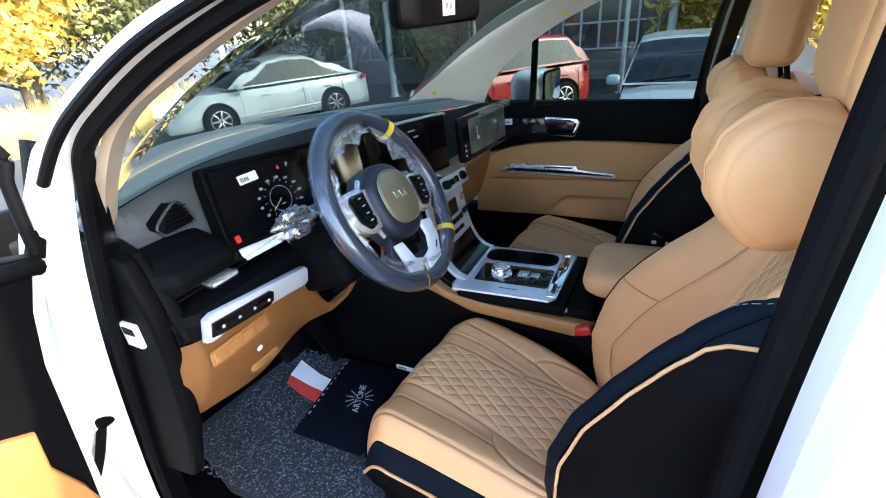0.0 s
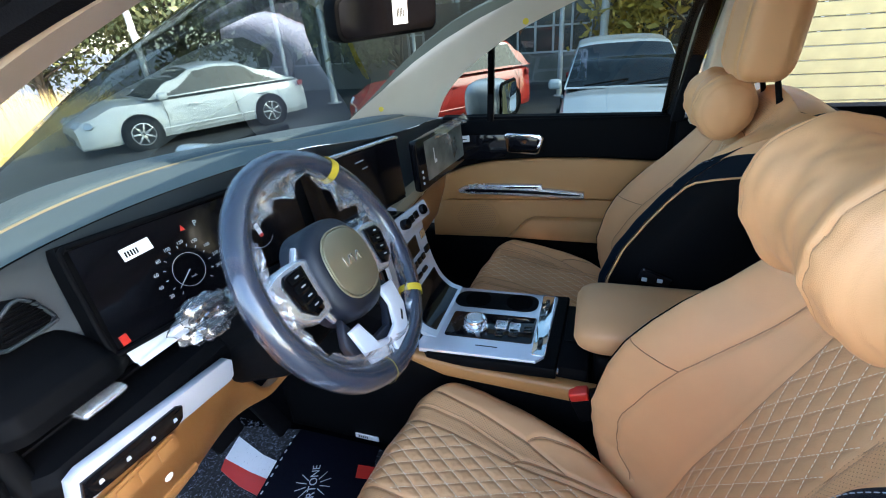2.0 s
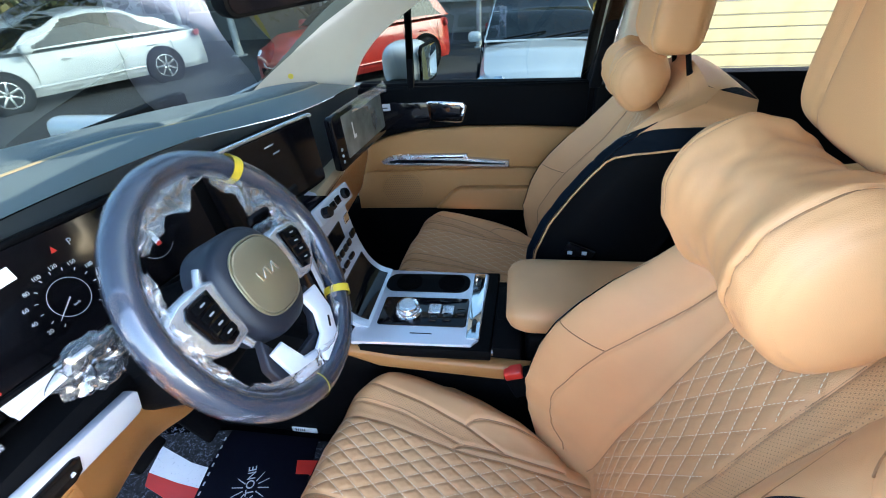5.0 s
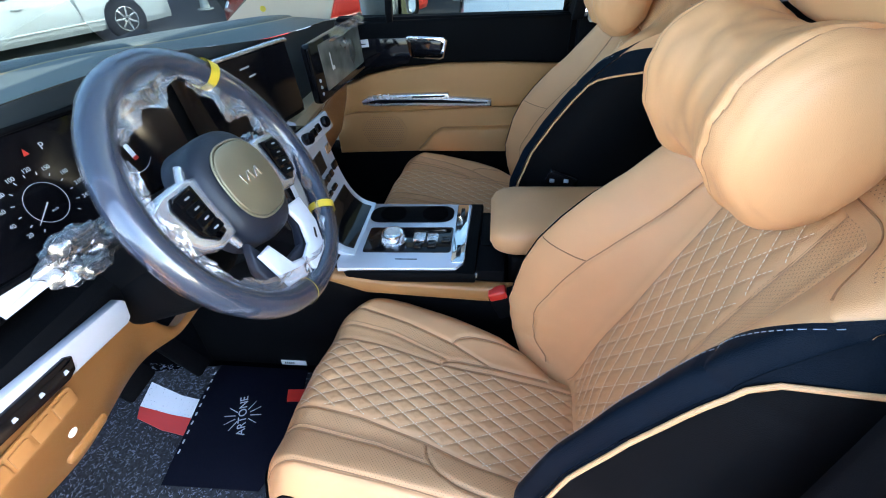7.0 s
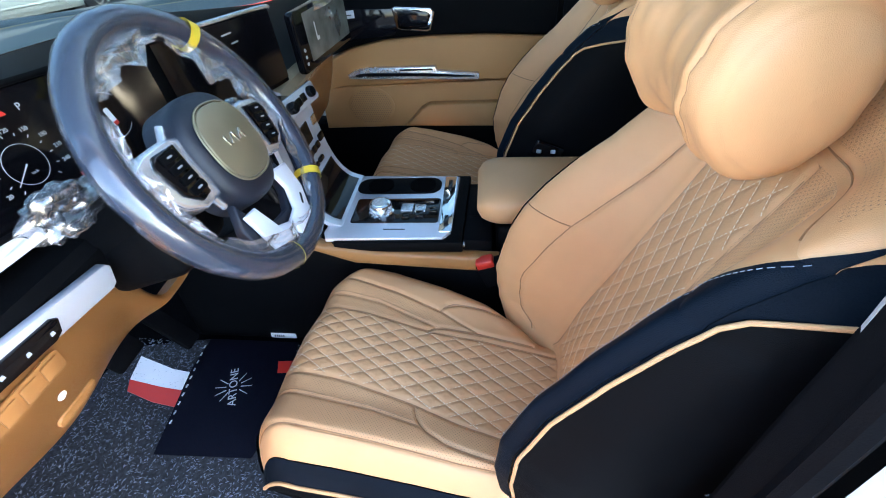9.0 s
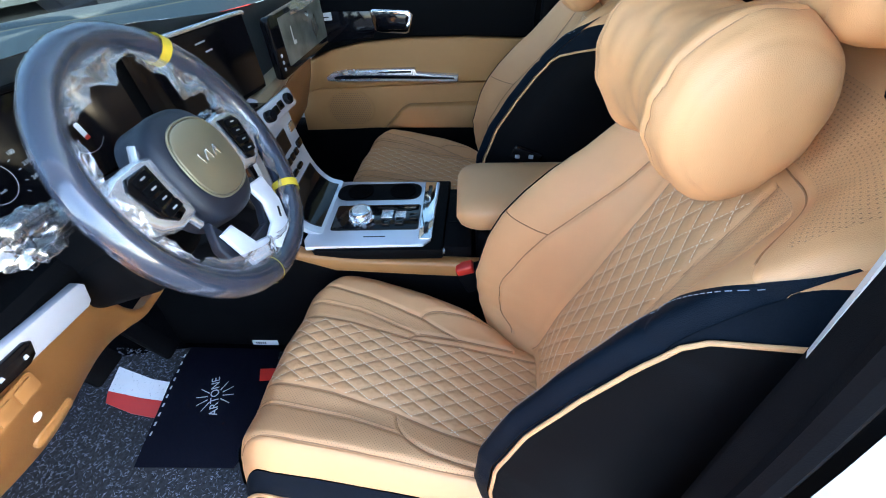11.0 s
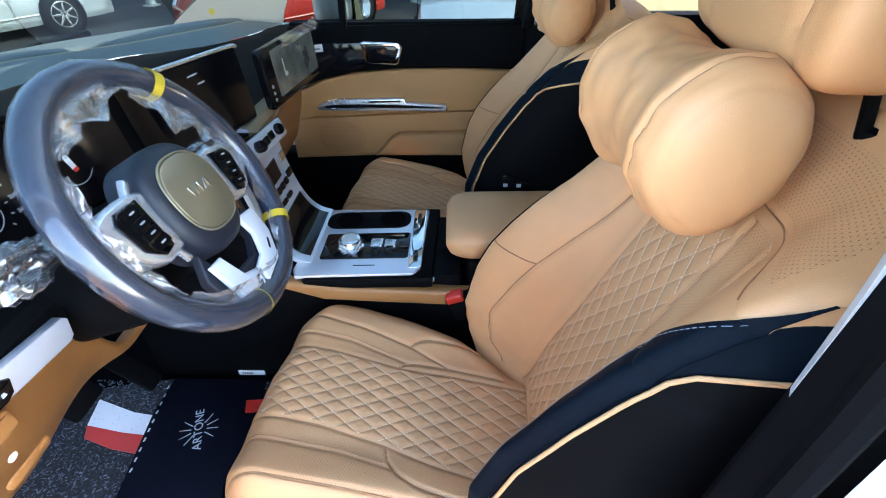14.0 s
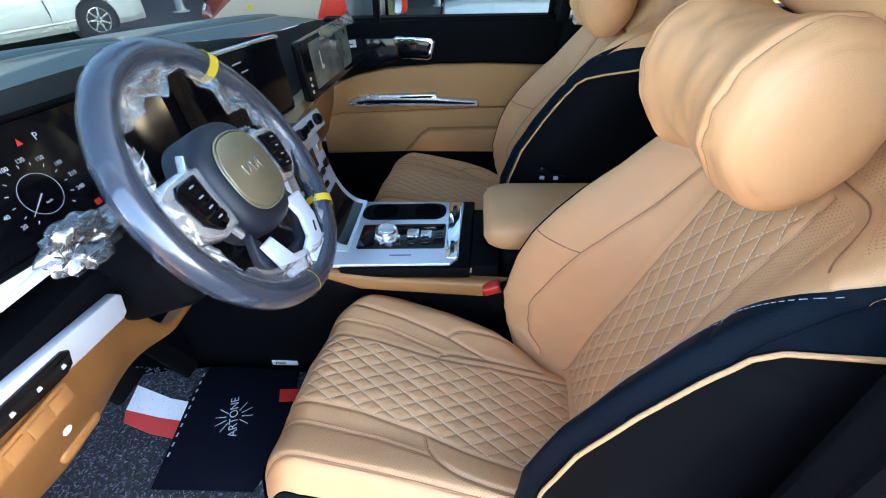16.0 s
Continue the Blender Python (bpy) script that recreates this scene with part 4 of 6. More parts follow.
def back_side(side, w, v):
    """The flank: w from the front edge (0) back to the rear shell (1)."""
    f = back_front(side, v)
    y, z = along(BACK_MID, v)
    rear = y - 0.10 - 0.02 * math.sin(math.pi * v)
    bulge = 0.020 * math.sin(math.pi * min(1, w * 1.05)) * step(1.0, 0.8, v) + 0.012 * step(0.0, 0.25, w) * step(0.95, 0.7, v)
    return Vector((f.x + side * bulge, f.y + (rear - f.y) * w, f.z - 0.02 * w))


def flank_split(v):
    """Where, going backwards, tan leather gives way to the black band and the band to the shield."""
    a = 1.2 * step(0.85, 0.95, v) ** 1.4
    b = a + 0.010 + 1.1 * step(0.74, 0.90, v) ** 1.8
    return a, b


def make_seat(name, label):
    seat = thing(name, label, "seat", group="front seats")
    uvc = lambda u, v: cushion_place(u, v)
    cu = part("cushion", sheet(cushion, 150, 180, lambda u, v: cushion_region(u, v) == "plain"), M["tan"], seat, "smooth tan leather cushion")
    part("quilted_panel", sheet(cushion, 150, 180, lambda u, v: cushion_region(u, v) == "quilt", uvc), M["tan_quilt"], cu, "diamond-quilted tan leather")
    part("perforated_panel", sheet(cushion, 150, 180, lambda u, v: cushion_region(u, v) == "perf", uvc), M["tan_perf"], cu, "perforated tan leather")
    # cushion flanks
    for side in (-1, 1):
        rim = [Vector(cushion(0.5 + side * 0.5, k / 40)) for k in range(41)]

        def flank(u, v, r=rim, s=side):
            k = min(39.999, u * 40)
            p = r[int(k)].lerp(r[int(k) + 1], k - int(k))
            return Vector((p.x + s * (0.002 + 0.012 * math.sin(math.pi * min(1, v * 1.1))), p.y, p.z + (0.43 - p.z) * v))

        part("cushion_band", sheet(flank, 40, 16, lambda u, v: v < 0.375), M["black_leather"], cu, "black leather side band")
        part("cushion_shield", sheet(flank, 40, 16, lambda u, v: v > 0.375), M["black"], cu)
        part("piping", tube([flank(k / 40, 0.375) + Vector((side * 0.003, 0, 0)) for k in range(1, 41)], 0.0036, 8, False, 1), M["tan"], cu, "tan piping")
    part("front_band", sheet(lambda u, v: (lambda p: (p[0], p[1] + 0.006 - 0.03 * v * v, p[2] + (0.42 - p[2]) * v))(cushion(u, 1.0)), 40, 8), M["black_leather"], cu)
    part("seat_base", box((-0.22, -0.50, 0.345), (0.22, 0.0, 0.50), 0.03, 3), M["black"], seat)
    # backrest
    uvb = lambda u, v: ((2 * u - 1) * 0.262, 0.65 * v)
    def region(u, v):
        q = 2 * u - 1
        x = q * half_at(v, q)
        if q < -0.965 and v < 0.85:
            return "none"
        if BACK_QUILT[0] < x < BACK_QUILT[1] and 0.08 < v < 0.82:
            return "quilt"
        if -row(BACK_SEAM_OUT, v) < x < BACK_QUILT[0] and 0.08 < v < 0.84 or 0.875 < v < 0.97 and abs(q) < 0.86:
            return "perf"
        return "plain"

    front = lambda u, v: back_front(2 * u - 1, v)
    ba = part("backrest", sheet(front, 150, 190, lambda u, v: region(u, v) == "plain"), M["tan"], seat, "smooth tan leather backrest with deep bolsters")
    part("quilted_panel", sheet(front, 150, 190, lambda u, v: region(u, v) == "quilt", uvb), M["tan_quilt"], ba, "diamond-quilted tan leather")
    part("perforated_panel", sheet(front, 150, 190, lambda u, v: region(u, v) == "perf", uvb), M["tan_perf"], ba, "perforated tan leather")
    for side in (-1, 1):
        f = lambda u, v, s=side: back_side(s, u, v)
        inner = lambda v, s=side: (0.875 - 0.055 * step(0.3, 0.7, v) + 0.17 * step(0.76, 0.895, v)) if s < 0 else 0.93 + 0.06 * step(0.5, 0.75, v)
        part("bolster_band", sheet(lambda u, v, s=side: (lambda q: back_front(s * (inner(q) + (1 - inner(q)) * u), q) + Vector((s * 0.001, 0.002, 0.0005)))(0.895 * v), 16, 130), M["black_leather"], ba, "black leather bolster edge")
        top = max(k / 400 for k in range(400) if flank_split(k / 400)[0] < 0.98)
        shield_top = max(k / 400 for k in range(400) if flank_split(k / 400)[1] < 0.98)
        part("shoulder", sheet(lambda u, v: f(u * min(1, flank_split(v)[0]), v), 24, 120, lambda u, v: flank_split(v)[0] > 0.004), M["tan"], ba)
        part("side_band", sheet(lambda u, v: f(min(1, flank_split(v * top)[0]) + u * (min(1, flank_split(v * top)[1]) - min(1, flank_split(v * top)[0])), v * top), 16, 120), M["black_leather"], ba, "black leather side band")
        part("side_shield", sheet(lambda u, v: f(flank_split(v * shield_top)[1] + u * (1 - flank_split(v * shield_top)[1]), v * shield_top), 24, 100), M["black"], ba, "black side shield")
        pts = [f(min(1, flank_split(v)[1]), v) + Vector((side * 0.004, 0, 0)) for v in (k / 50 for k in range(0, 46)) if flank_split(v)[1] < 1]
        part("piping", tube(pts, 0.0025, 8, False, 1), M["tan"], ba, "tan piping")
        pts = [back_front(side * (inner(v) + 0.025), v) + Vector((side * 0.001, 0.0032, 0.001)) for v in (k / 160 for k in range(6, 140)) if inner(v) < 0.955]
        own = bmesh.new()
        for a, b in zip(pts[::1], pts[1::1]):
            own = tube([a, a.lerp(b, 0.6)], 0.00045, 5, False, 1, bm=own)
        part("side_stitching", own, M["side_thread"], ba)
    part("back_shell", sheet(lambda u, v: (lambda l, r: l.lerp(r, u) + Vector((0, -0.02 * math.sin(math.pi * u), 0)))(back_side(-1, 1, v), back_side(1, 1, v)), 16, 24), M["black"], ba)
    part("top_roll", sheet(lambda u, v: (lambda a, b: a.lerp(b, v) + Vector((0, 0, 0.014 * math.sin(math.pi * v))))(back_front(2 * u - 1, 1.0), (lambda l, r: l.lerp(r, u))(back_side(-1, 1, 1.0), back_side(1, 1, 1.0))), 24, 8), M["tan"], ba)
    # white stitching along the diamonds
    for func, keep, lo, hi, lean, host in ((lambda x, y: Vector((x, y, cushion_height(x, y) + 0.0012)), lambda x, y: row(QUILT_OUT, y) + 0.004 < x < row(QUILT_IN, y) - 0.004, -0.47, 0.04, 0.06, cu),
                                           (lambda x, z: back_front(x / half_at(back_v(z), x), back_v(z)) + Vector((0, 0.0016, 0.0005)), lambda x, z: BACK_QUILT[0] + 0.004 < x < BACK_QUILT[1] - 0.004, 0.61, 1.055, 0.0, ba)):
        pa, pb = 0.0145, 0.026
        verts, faces = [], []
        for sgn in (-1, 1):
            for n in range(-30, 60):
                b = lo
                while b < hi:
                    seg = []
                    for bb in (b, b + 0.0034):
                        seg.append(((2 * n - sgn * bb / pb) * pa + lean * bb, bb))
                    if all(keep(*q) for q in seg):
                        p, q = func(*seg[0]), func(*seg[1])
                        t = (q - p).normalized()
                        w = t.cross(Vector((0, 0.5, 0.85))).normalized() * 0.00055
                        k = len(verts)
                        up = Vector((0, 0.0003, 0.0006))
                        verts += [p - w, p + w, q + w, q - w, p + up, q + up]
                        faces += [(k, k + 4, k + 5, k + 3), (k + 1, k + 2, k + 5, k + 4), (k, k + 1, k + 4), (k + 3, k + 5, k + 2)]
                    b += 0.0056
        me = bpy.data.meshes.new("stitching")
        me.from_pydata(verts, [], faces)
        me.materials.append(M["thread"])
        ob = new("stitching", me)
        ob.parent = host
        tagged(ob, "pale diamond stitching", kind="stuff")
    # dark seam lines in the creases: crease shade added as colour
    def seam_on(host, pts, r=0.0011):
        part("seam", tube(pts, r, 5, False, 1), M["seam"], host)

    def on_cushion(x, y):
        return Vector((x, y, cushion_height(x, y) + 0.0008))

    ys = [-0.50 + 0.0125 * k for k in range(44)]
    for table in (QUILT_IN, QUILT_OUT, LANE_IN, LANE_OUT, WING_IN, WING_OUT):
        seam_on(cu, [on_cushion(row(table, y), y) for y in ys if y > table[0][0] and y < row(FRONT, row(table, y)) - 0.004], 0.0010)
    for table in (LANE_IN, LANE_OUT):
        seam_on(cu, [on_cushion(row(table, y) + 0.006, y) for y in ys if y > table[0][0] + 0.01 and y < row(FRONT, row(table, y)) - 0.004], 0.0007)
    for path in (CURL_OUT, CURL_IN, CURL_TOP):
        seam_on(cu, [on_cushion(p.x, p.y) for p in smooth_path([(x, y, 0) for x, y in path], 5)])

    def on_back(x, v):
        return back_front(max(-0.995, min(0.995, x / half_at(v, x))), v) + Vector((0, 0.0008, 0))

    vs = [0.06 + 0.016 * k for k in range(50)]
    for x in BACK_QUILT:
        seam_on(ba, [on_back(x, v) for v in vs if v < 0.82], 0.0008)
    seam_on(ba, [on_back(row(BACK_SEAM_IN, v), v) for v in vs if v < 0.84])
    seam_on(ba, [on_back(-row(BACK_SEAM_OUT, v), v) for v in vs if v < 0.765])
    seam_on(ba, [on_back(0.148 + 0.007 * k, 0.45 + 0.002 * k) for k in range(11)])
    seam_on(ba, [on_back(-0.170 - 0.004 * k, 0.60 - 0.006 * math.sin(k)) for k in range(7)])
    seam_on(ba, [on_back(-0.14 - 0.0095 * k, 0.775 - 0.0024 * k) for k in range(11)])
    for side in (-1, 1):
        seam_on(ba, [back_front(side * 0.025 * k, 0.865 - 0.02 * 0.025 * k) + Vector((0, 0.0008, 0)) for k in range(35)])
    # headrest and its posts
    def head(u, v):
        a = 2 * math.pi * u
        c, s = math.cos(a), math.sin(a)
        k = max(0.0, 1 - abs(2 * v - 1) ** 5) ** 0.35
        x = 0.142 * math.copysign(abs(c) ** 0.6, c) * (0.55 + 0.45 * k)
        y = 0.062 * math.copysign(abs(s) ** 0.7, s) * (0.25 + 0.75 * k)
        z = 0.205 * v
        y += 0.022 * math.exp(-((abs(x) - 0.142) / 0.03) ** 2) * (1 if s > 0 else 0)
        d = crease(abs(x) - 0.088, 0.003, 0.005) if s > 0 else 0
        return Vector((x, -0.682 + y + d - 0.06 * (z - 0.1), 1.225 + z))

    hr = part("headrest", sheet(head, 90, 40, None, None, True), M["tan"], seat, "tan leather headrest")
    for x in (-0.075, 0.075):
        part("post", tube([(x, -0.735, 1.14), (x, -0.705, 1.25)], 0.0062, 12, False, 1), M["black"], hr, "black headrest post")
        part("post_guide", lathe([(0.016, 0), (0.016, 0.014), (0.011, 0.018)], 16, Matrix.Translation((x, -0.735, 1.172))), M["black"], seat)
    return seat


def back_v(z):
    for a, b in zip(BACK_MID, BACK_MID[1:]):
        if z <= b[2]:
            return a[0] + (b[0] - a[0]) * (z - a[2]) / (b[2] - a[2])
    return 1.0


# Brown for creases and small holes, with their shade put into the colour.
M["seam"] = material("recess_shade_brown", (0.32, 0.165, 0.075), 0.7, vary=0.1)
M["tan_quilt"] = material("quilted_tan_leather", (0.60, 0.317, 0.142), 0.5, size=900, bump=0.25, kind="voronoi", vary=0.05, wear=0.05)
driver_seat = make_seat("driver_seat", "tan quilted leather driver seat with black side bands")
driver_seat.location = (-0.385, 0, 0)
driver_seat.rotation_euler = (0, 0, radians(-4))
passenger_seat = copy_thing(driver_seat, pose(0.428, -0.005, -0.030, 0, 0, -3))
passenger_seat.name = "passenger_seat"
tagged(passenger_seat, "tan quilted leather passenger seat with black flank")
pod = part("seat_switch", box((-0.292, -0.545, 0.79), (-0.278, -0.47, 0.83), 0.006, 3, pose(0, 0, 0, 20, 0, 0)), M["piano"], passenger_seat, "gloss black walk-in switch")
for k in range(2):
    part("switch_mark", box((-0.2945, -0.525 + 0.034 * k, 0.806), (-0.2915, -0.513 + 0.034 * k, 0.816), 0.001, 1), M["print"], pod)
for x, y in ((-0.40, -1.28), (0.40, -1.28)):
    rear = copy_thing(driver_seat, pose(x, y, 0.03))
    rear.name = "second_row_chair"
    tagged(rear, "tan quilted leather second-row seat", group="second-row seats")


def make_pillow(name, at, turn):
    """A bone-shaped neck pillow, slung under the headrest."""
    pil = thing(name, "plump tan leather bone-shaped neck pillow", "pillow", at, "neck pillows")
    pil.rotation_euler = (0, 0, radians(turn))
    pil.location = at

    def body(u, v):
        a = 2 * math.pi * u
        s = 2 * v - 1
        PROFILE = [(0, 0.0), (0.006, 0.030), (0.02, 0.052), (0.05, 0.070), (0.10, 0.079), (0.17, 0.083), (0.24, 0.081), (0.36, 0.074), (0.5, 0.071), (0.64, 0.074), (0.76, 0.081), (0.83, 0.083), (0.90, 0.079), (0.95, 0.070), (0.98, 0.052), (0.994, 0.030), (1, 0.0)]
        wide = min(0.06, 0.9 * min(v, 1 - v))
        r = sum(along(PROFILE, v + wide * q)[0] for q in (-1, -0.66, -0.33, 0, 0.33, 0.66, 1)) / 7
        r += 0.004 * noise.noise((math.cos(a) * 2, math.sin(a) * 2, s * 4 + 1)) * min(1, r / 0.05)
        e = abs(s)
        lean = e - 0.56 - 0.10 * math.sin(a + 0.5)
        r += crease(lean * 0.15, 0.0026, 0.0045) + 0.0035 * math.exp(-((lean + 0.03) / 0.10) ** 2)
        r += 0.0016 * math.sin(a * 11 + 2.0 * math.sin(a * 3)) * math.exp(-((lean - 0.02) / 0.09) ** 2)
        r += 0.0014 * noise.noise((math.cos(a) * 3.5, math.sin(a) * 3.5, s * 7 + 5)) * min(1, r / 0.05)
        x = s * 0.130
        bottom = 1 + 0.10 * math.sin(a) * -1 * (1 if math.sin(a) < 0 else 0.2)
        return (x, math.cos(a) * r * 0.92, math.sin(a) * r * bottom)

    part("pillow_body", sheet(body, 72, 110, None, None, True), M["tan"], pil)
    for e in (-1, 1):
        ring = [Vector(body(k / 60, 0.5 + e * 0.5 * (0.56 + 0.10 * math.sin(2 * math.pi * k / 60 + 0.5)))) for k in range(60)]
        part("seam", tube([p * 1.0 for p in ring], 0.0012, 5, True, 1), M["seam"], pil)
    return pil


driver_pillow = make_pillow("neck_pillow", (-0.434, -0.578, 1.172), 4)
copy_thing(driver_pillow, pose(0.425, -0.625, 1.138, 0, 0, 0) @ Matrix.Diagonal((0.94, 0.88, 0.88, 1)))

# ---- steering wheel ----
wheel = thing("steering_wheel", "dark leather steering wheel wrapped in clear film", "steering wheel", (-0.389, 0.021, 1.0436))
wheel.matrix_basis = pose(-0.389, 0.021, 1.0436, 90 - 28.9, 0, 3.4) @ pose(0, 0, 0, 0, 0, -9)
RIM = 0.1755


def torus(R, r, nu=120, nv=16, rough=0.0, seed=0.0, a0=0.0, a1=360.0):
    full = a1 - a0 >= 359.9

    def f(u, v):
        a, b = radians(a0 + (a1 - a0) * u), 2 * math.pi * v
        k = r * (1 + rough * (noise.noise((math.cos(a) * 9 + seed, math.sin(a) * 9, math.cos(b) * 1.4)) + 0.6 * noise.noise((math.cos(a) * 30, math.sin(a) * 30 + seed, math.sin(b) * 3))))
        return ((R + k * math.cos(b)) * math.cos(a), (R + k * math.cos(b)) * math.sin(a), k * math.sin(b) * 1.05)
    return sheet(f, nu, nv, wrap=full)


part("rim", torus(RIM, 0.0178), M["wheel_leather"], wheel, "dark grey leather rim")
part("rim_film", torus(RIM, 0.0190, 220, 20, 0.05, 2.0), M["tight_film"], wheel, "crinkled clear wrapping film")
for a0, wide in ((56, 2.5), (-39, 2.3), (258, 0.3)):
    part("yellow_tape", torus(RIM, 0.0212, 6, 16, 0.03, 1.0, a0 - wide, a0 + wide), M["yellow_tape"], wheel, "yellow tape")


def film_web(a0, a1, depth, seed):
    def f(u, v):
        a = radians(a0 + (a1 - a0) * u)
        edge = depth * (0.35 + 0.65 * math.sin(math.pi * u)) * (0.85 + 0.6 * noise.noise((u * 4, seed, 0)))
        r = RIM - 0.014 - edge * v
        lift = 0.011 * noise.noise((u * 5, v * 2, seed)) + 0.006 * abs(noise.noise((u * 13 + 2 * v, v * 2.5, seed + 4)))
        return (r * math.cos(a), r * math.sin(a), lift + 0.004 + 0.002 * seed * v)
    return sheet(f, 70, 14)


for a0, a1, d, sd in ((10, 75, 0.062, 1.0), (79, 140, 0.040, 2.0), (149, 214, 0.022, 3.0), (-58, 2, 0.034, 4.0), (215, 300, 0.026, 6.0)):
    part("film_fold", film_web(a0, a1, d, sd), M["film"], wheel, "loose fold of clear film")


def pad(u, v):
    """The airbag cover: a soft shield, wider at the top."""
    a = 2 * math.pi * u
    c, s = math.cos(a), math.sin(a)
    w = 0.070 - 0.004 * (s < 0) * abs(s)
    x, y = w * math.copysign(abs(c) ** 0.72, c), 0.080 * math.copysign(abs(s) ** 0.8, s)
    k = math.sin(v * math.pi / 2) ** 0.55
    return (x * k, y * k - 0.002, 0.002 + 0.034 * math.cos(v * math.pi / 2) ** 0.6 if v < 1 else -0.030)


hub = part("airbag_cover", sheet(pad, 64, 24, None, None, True), M["airbag"], wheel, "dark airbag cover")
hub.location = (-0.004, -0.003, -0.0095)
def disc(r, k=2.6):
    """A rounded square about the origin."""
    return [(r * math.copysign(abs(math.cos(a)) ** (2 / k), math.cos(a)), r * math.copysign(abs(math.sin(a)) ** (2 / k), math.sin(a))) for a in (2 * math.pi * q / 56 for q in range(56))]


part("emblem_disc", slab(disc(0.0525), 0.009, Matrix.Translation((0, 0.001, 0.0285)), 0.003), M["bronze"], hub, "satin bronze centre disc")
part("emblem_ring", tube([(x, y + 0.001, 0.0345) for x, y in disc(0.0545)], 0.0016, 8, True, 1), M["bronze"], hub, "bronze ring")
own = bmesh.new()
for k, (x, lean) in enumerate(((-0.017, 12), (-0.006, -32), (0.004, 12), (0.014, -32), (0.021, 12))):
    own = slab([(-0.0016, -0.0075), (0.0016, -0.0075), (0.0016, 0.0075), (-0.0016, 0.0075)], 0.0015, pose(x, 0.004, 0.0370, 0, 0, lean), 0.0004, own)
part("emblem_mark", own, M["bright"], hub, "plain silver emblem strokes")
for s in (-1, 1):
    out = [(s * 0.058, 0.034), (s * 0.092, 0.040), (s * 0.130, 0.036), (s * 0.166, 0.022), (s * 0.168, -0.012), (s * 0.146, -0.020), (s * 0.132, -0.038), (s * 0.104, -0.050), (s * 0.070, -0.046)]
    sp = part("spoke", prism(out if s > 0 else out[::-1], -0.016, 0.008, "z", 0.005, 3), M["chrome"], wheel, "silver spoke trim")
    keys = [(s * 0.086, 0.030), (s * 0.124, 0.028), (s * 0.134, 0.016), (s * 0.126, -0.024), (s * 0.106, -0.040), (s * 0.088, -0.036)]
    kb = part("key_block", prism(keys if s > 0 else keys[::-1], 0.006, 0.013, "z", 0.003, 2), M["piano"], sp, "gloss black key block")
    for r in range(4):
        part("key", slab(rounded(0.028, 0.0110, 0.002), 0.003, pose(s * (0.109 - 0.002 * r), 0.019 - 0.0145 * r, 0.0125, 0, 0, -s * 6), 0.001), M["rubber"], kb)
        part("key_mark", slab(rounded(0.009, 0.002, 0.0008), 0.0006, pose(s * (0.109 - 0.002 * r), 0.019 - 0.0145 * r, 0.0158, 0, 0, -s * 6), 0), M["print"], kb)
part("hub_trim", tube([(-0.066, 0.052, -0.004), (-0.084, 0.030, -0.002), (-0.088, 0.0, 0.0), (-0.082, -0.034, -0.002), (-0.068, -0.062, -0.006)], 0.0065, 10, False, 6, flat=0.8, up=(0, 0, 1)), M["chrome"], wheel, "silver crescent beside the hub")
low = part("lower_spoke", prism([(-0.060, -0.066), (-0.080, -0.100), (-0.070, -0.166), (-0.048, -0.172), (-0.038, -0.150), (0.038, -0.150), (0.048, -0.172), (0.074, -0.166), (0.092, -0.110), (0.080, -0.060), (0.062, -0.066), (0.052, -0.100), (0.030, -0.122), (-0.030, -0.122), (-0.046, -0.100)], -0.016, 0.0, "z", 0.004, 3), M["airbag"], wheel)
part("spoke_film", prism([(-0.070, -0.086), (-0.060, -0.146), (-0.004, -0.160), (0.000, -0.134), (-0.026, -0.126), (-0.042, -0.086)], 0.001, 0.010, "z", 0.004, 3), M["white_film"], low, "white protective film")
part("spoke_film", prism([(0.002, -0.134), (0.004, -0.162), (0.058, -0.152), (0.084, -0.112), (0.086, -0.068), (0.040, -0.064), (0.046, -0.098), (0.030, -0.126)], 0.003, 0.012, "z", 0.004, 3), M["white_film"], low, "folded white protective film")
part("film_text", slab(rounded(0.018, 0.004, 0.001), 0.0006, pose(0.058, -0.124, 0.0122, 0, 0, 50), 0), M["ink"], low)

col = thing("steering_column", "black steering column shroud with stalks", "steering column")
part("shroud", tube([(-0.40, 0.05, 1.025), (-0.40, 0.14, 0.972), (-0.40, 0.27, 0.90)], 0.06, 20, False, 4, flat=0.75, radii=(0.062, 0.085)), M["black"], col)
part("lower_shroud", box((-0.475, 0.10, 0.84), (-0.325, 0.26, 0.95), 0.03, 4, pose(0, 0, 0, -20, 0, 0)), M["black"], col)
part("stalk", tube([(-0.43, 0.13, 1.02), (-0.50, 0.125, 1.035), (-0.575, 0.115, 1.052)], 0.009, 10, False, 6, radii=(0.008, 0.014)), M["black"], col)
part("stalk", tube([(-0.35, 0.10, 1.02), (-0.28, 0.085, 1.03), (-0.245, 0.08, 1.035)], 0.009, 10, False, 6, radii=(0.008, 0.013)), M["black"], col)
for c, r in (((-0.552, 0.118, 1.050), 0.040), ((-0.25, 0.075, 1.035), 0.026)):
    bm = bmesh.new()
    bmesh.ops.create_icosphere(bm, subdivisions=4, radius=1)
    for v in bm.verts:
        k = 0.80 + 0.50 * noise.noise(v.co * 1.5 + Vector(c)) + 0.30 * abs(noise.noise(v.co * 3.0)) + 0.03 * noise.noise(v.co * 8)
        v.co = Vector((v.co.x * r * 1.25 * k, v.co.y * r * 0.7 * k, v.co.z * r * 0.75 * k)) + Vector(c)
    part("stalk_film", bm, M["stalk_film"], col, "crumpled clear film", True, 50)

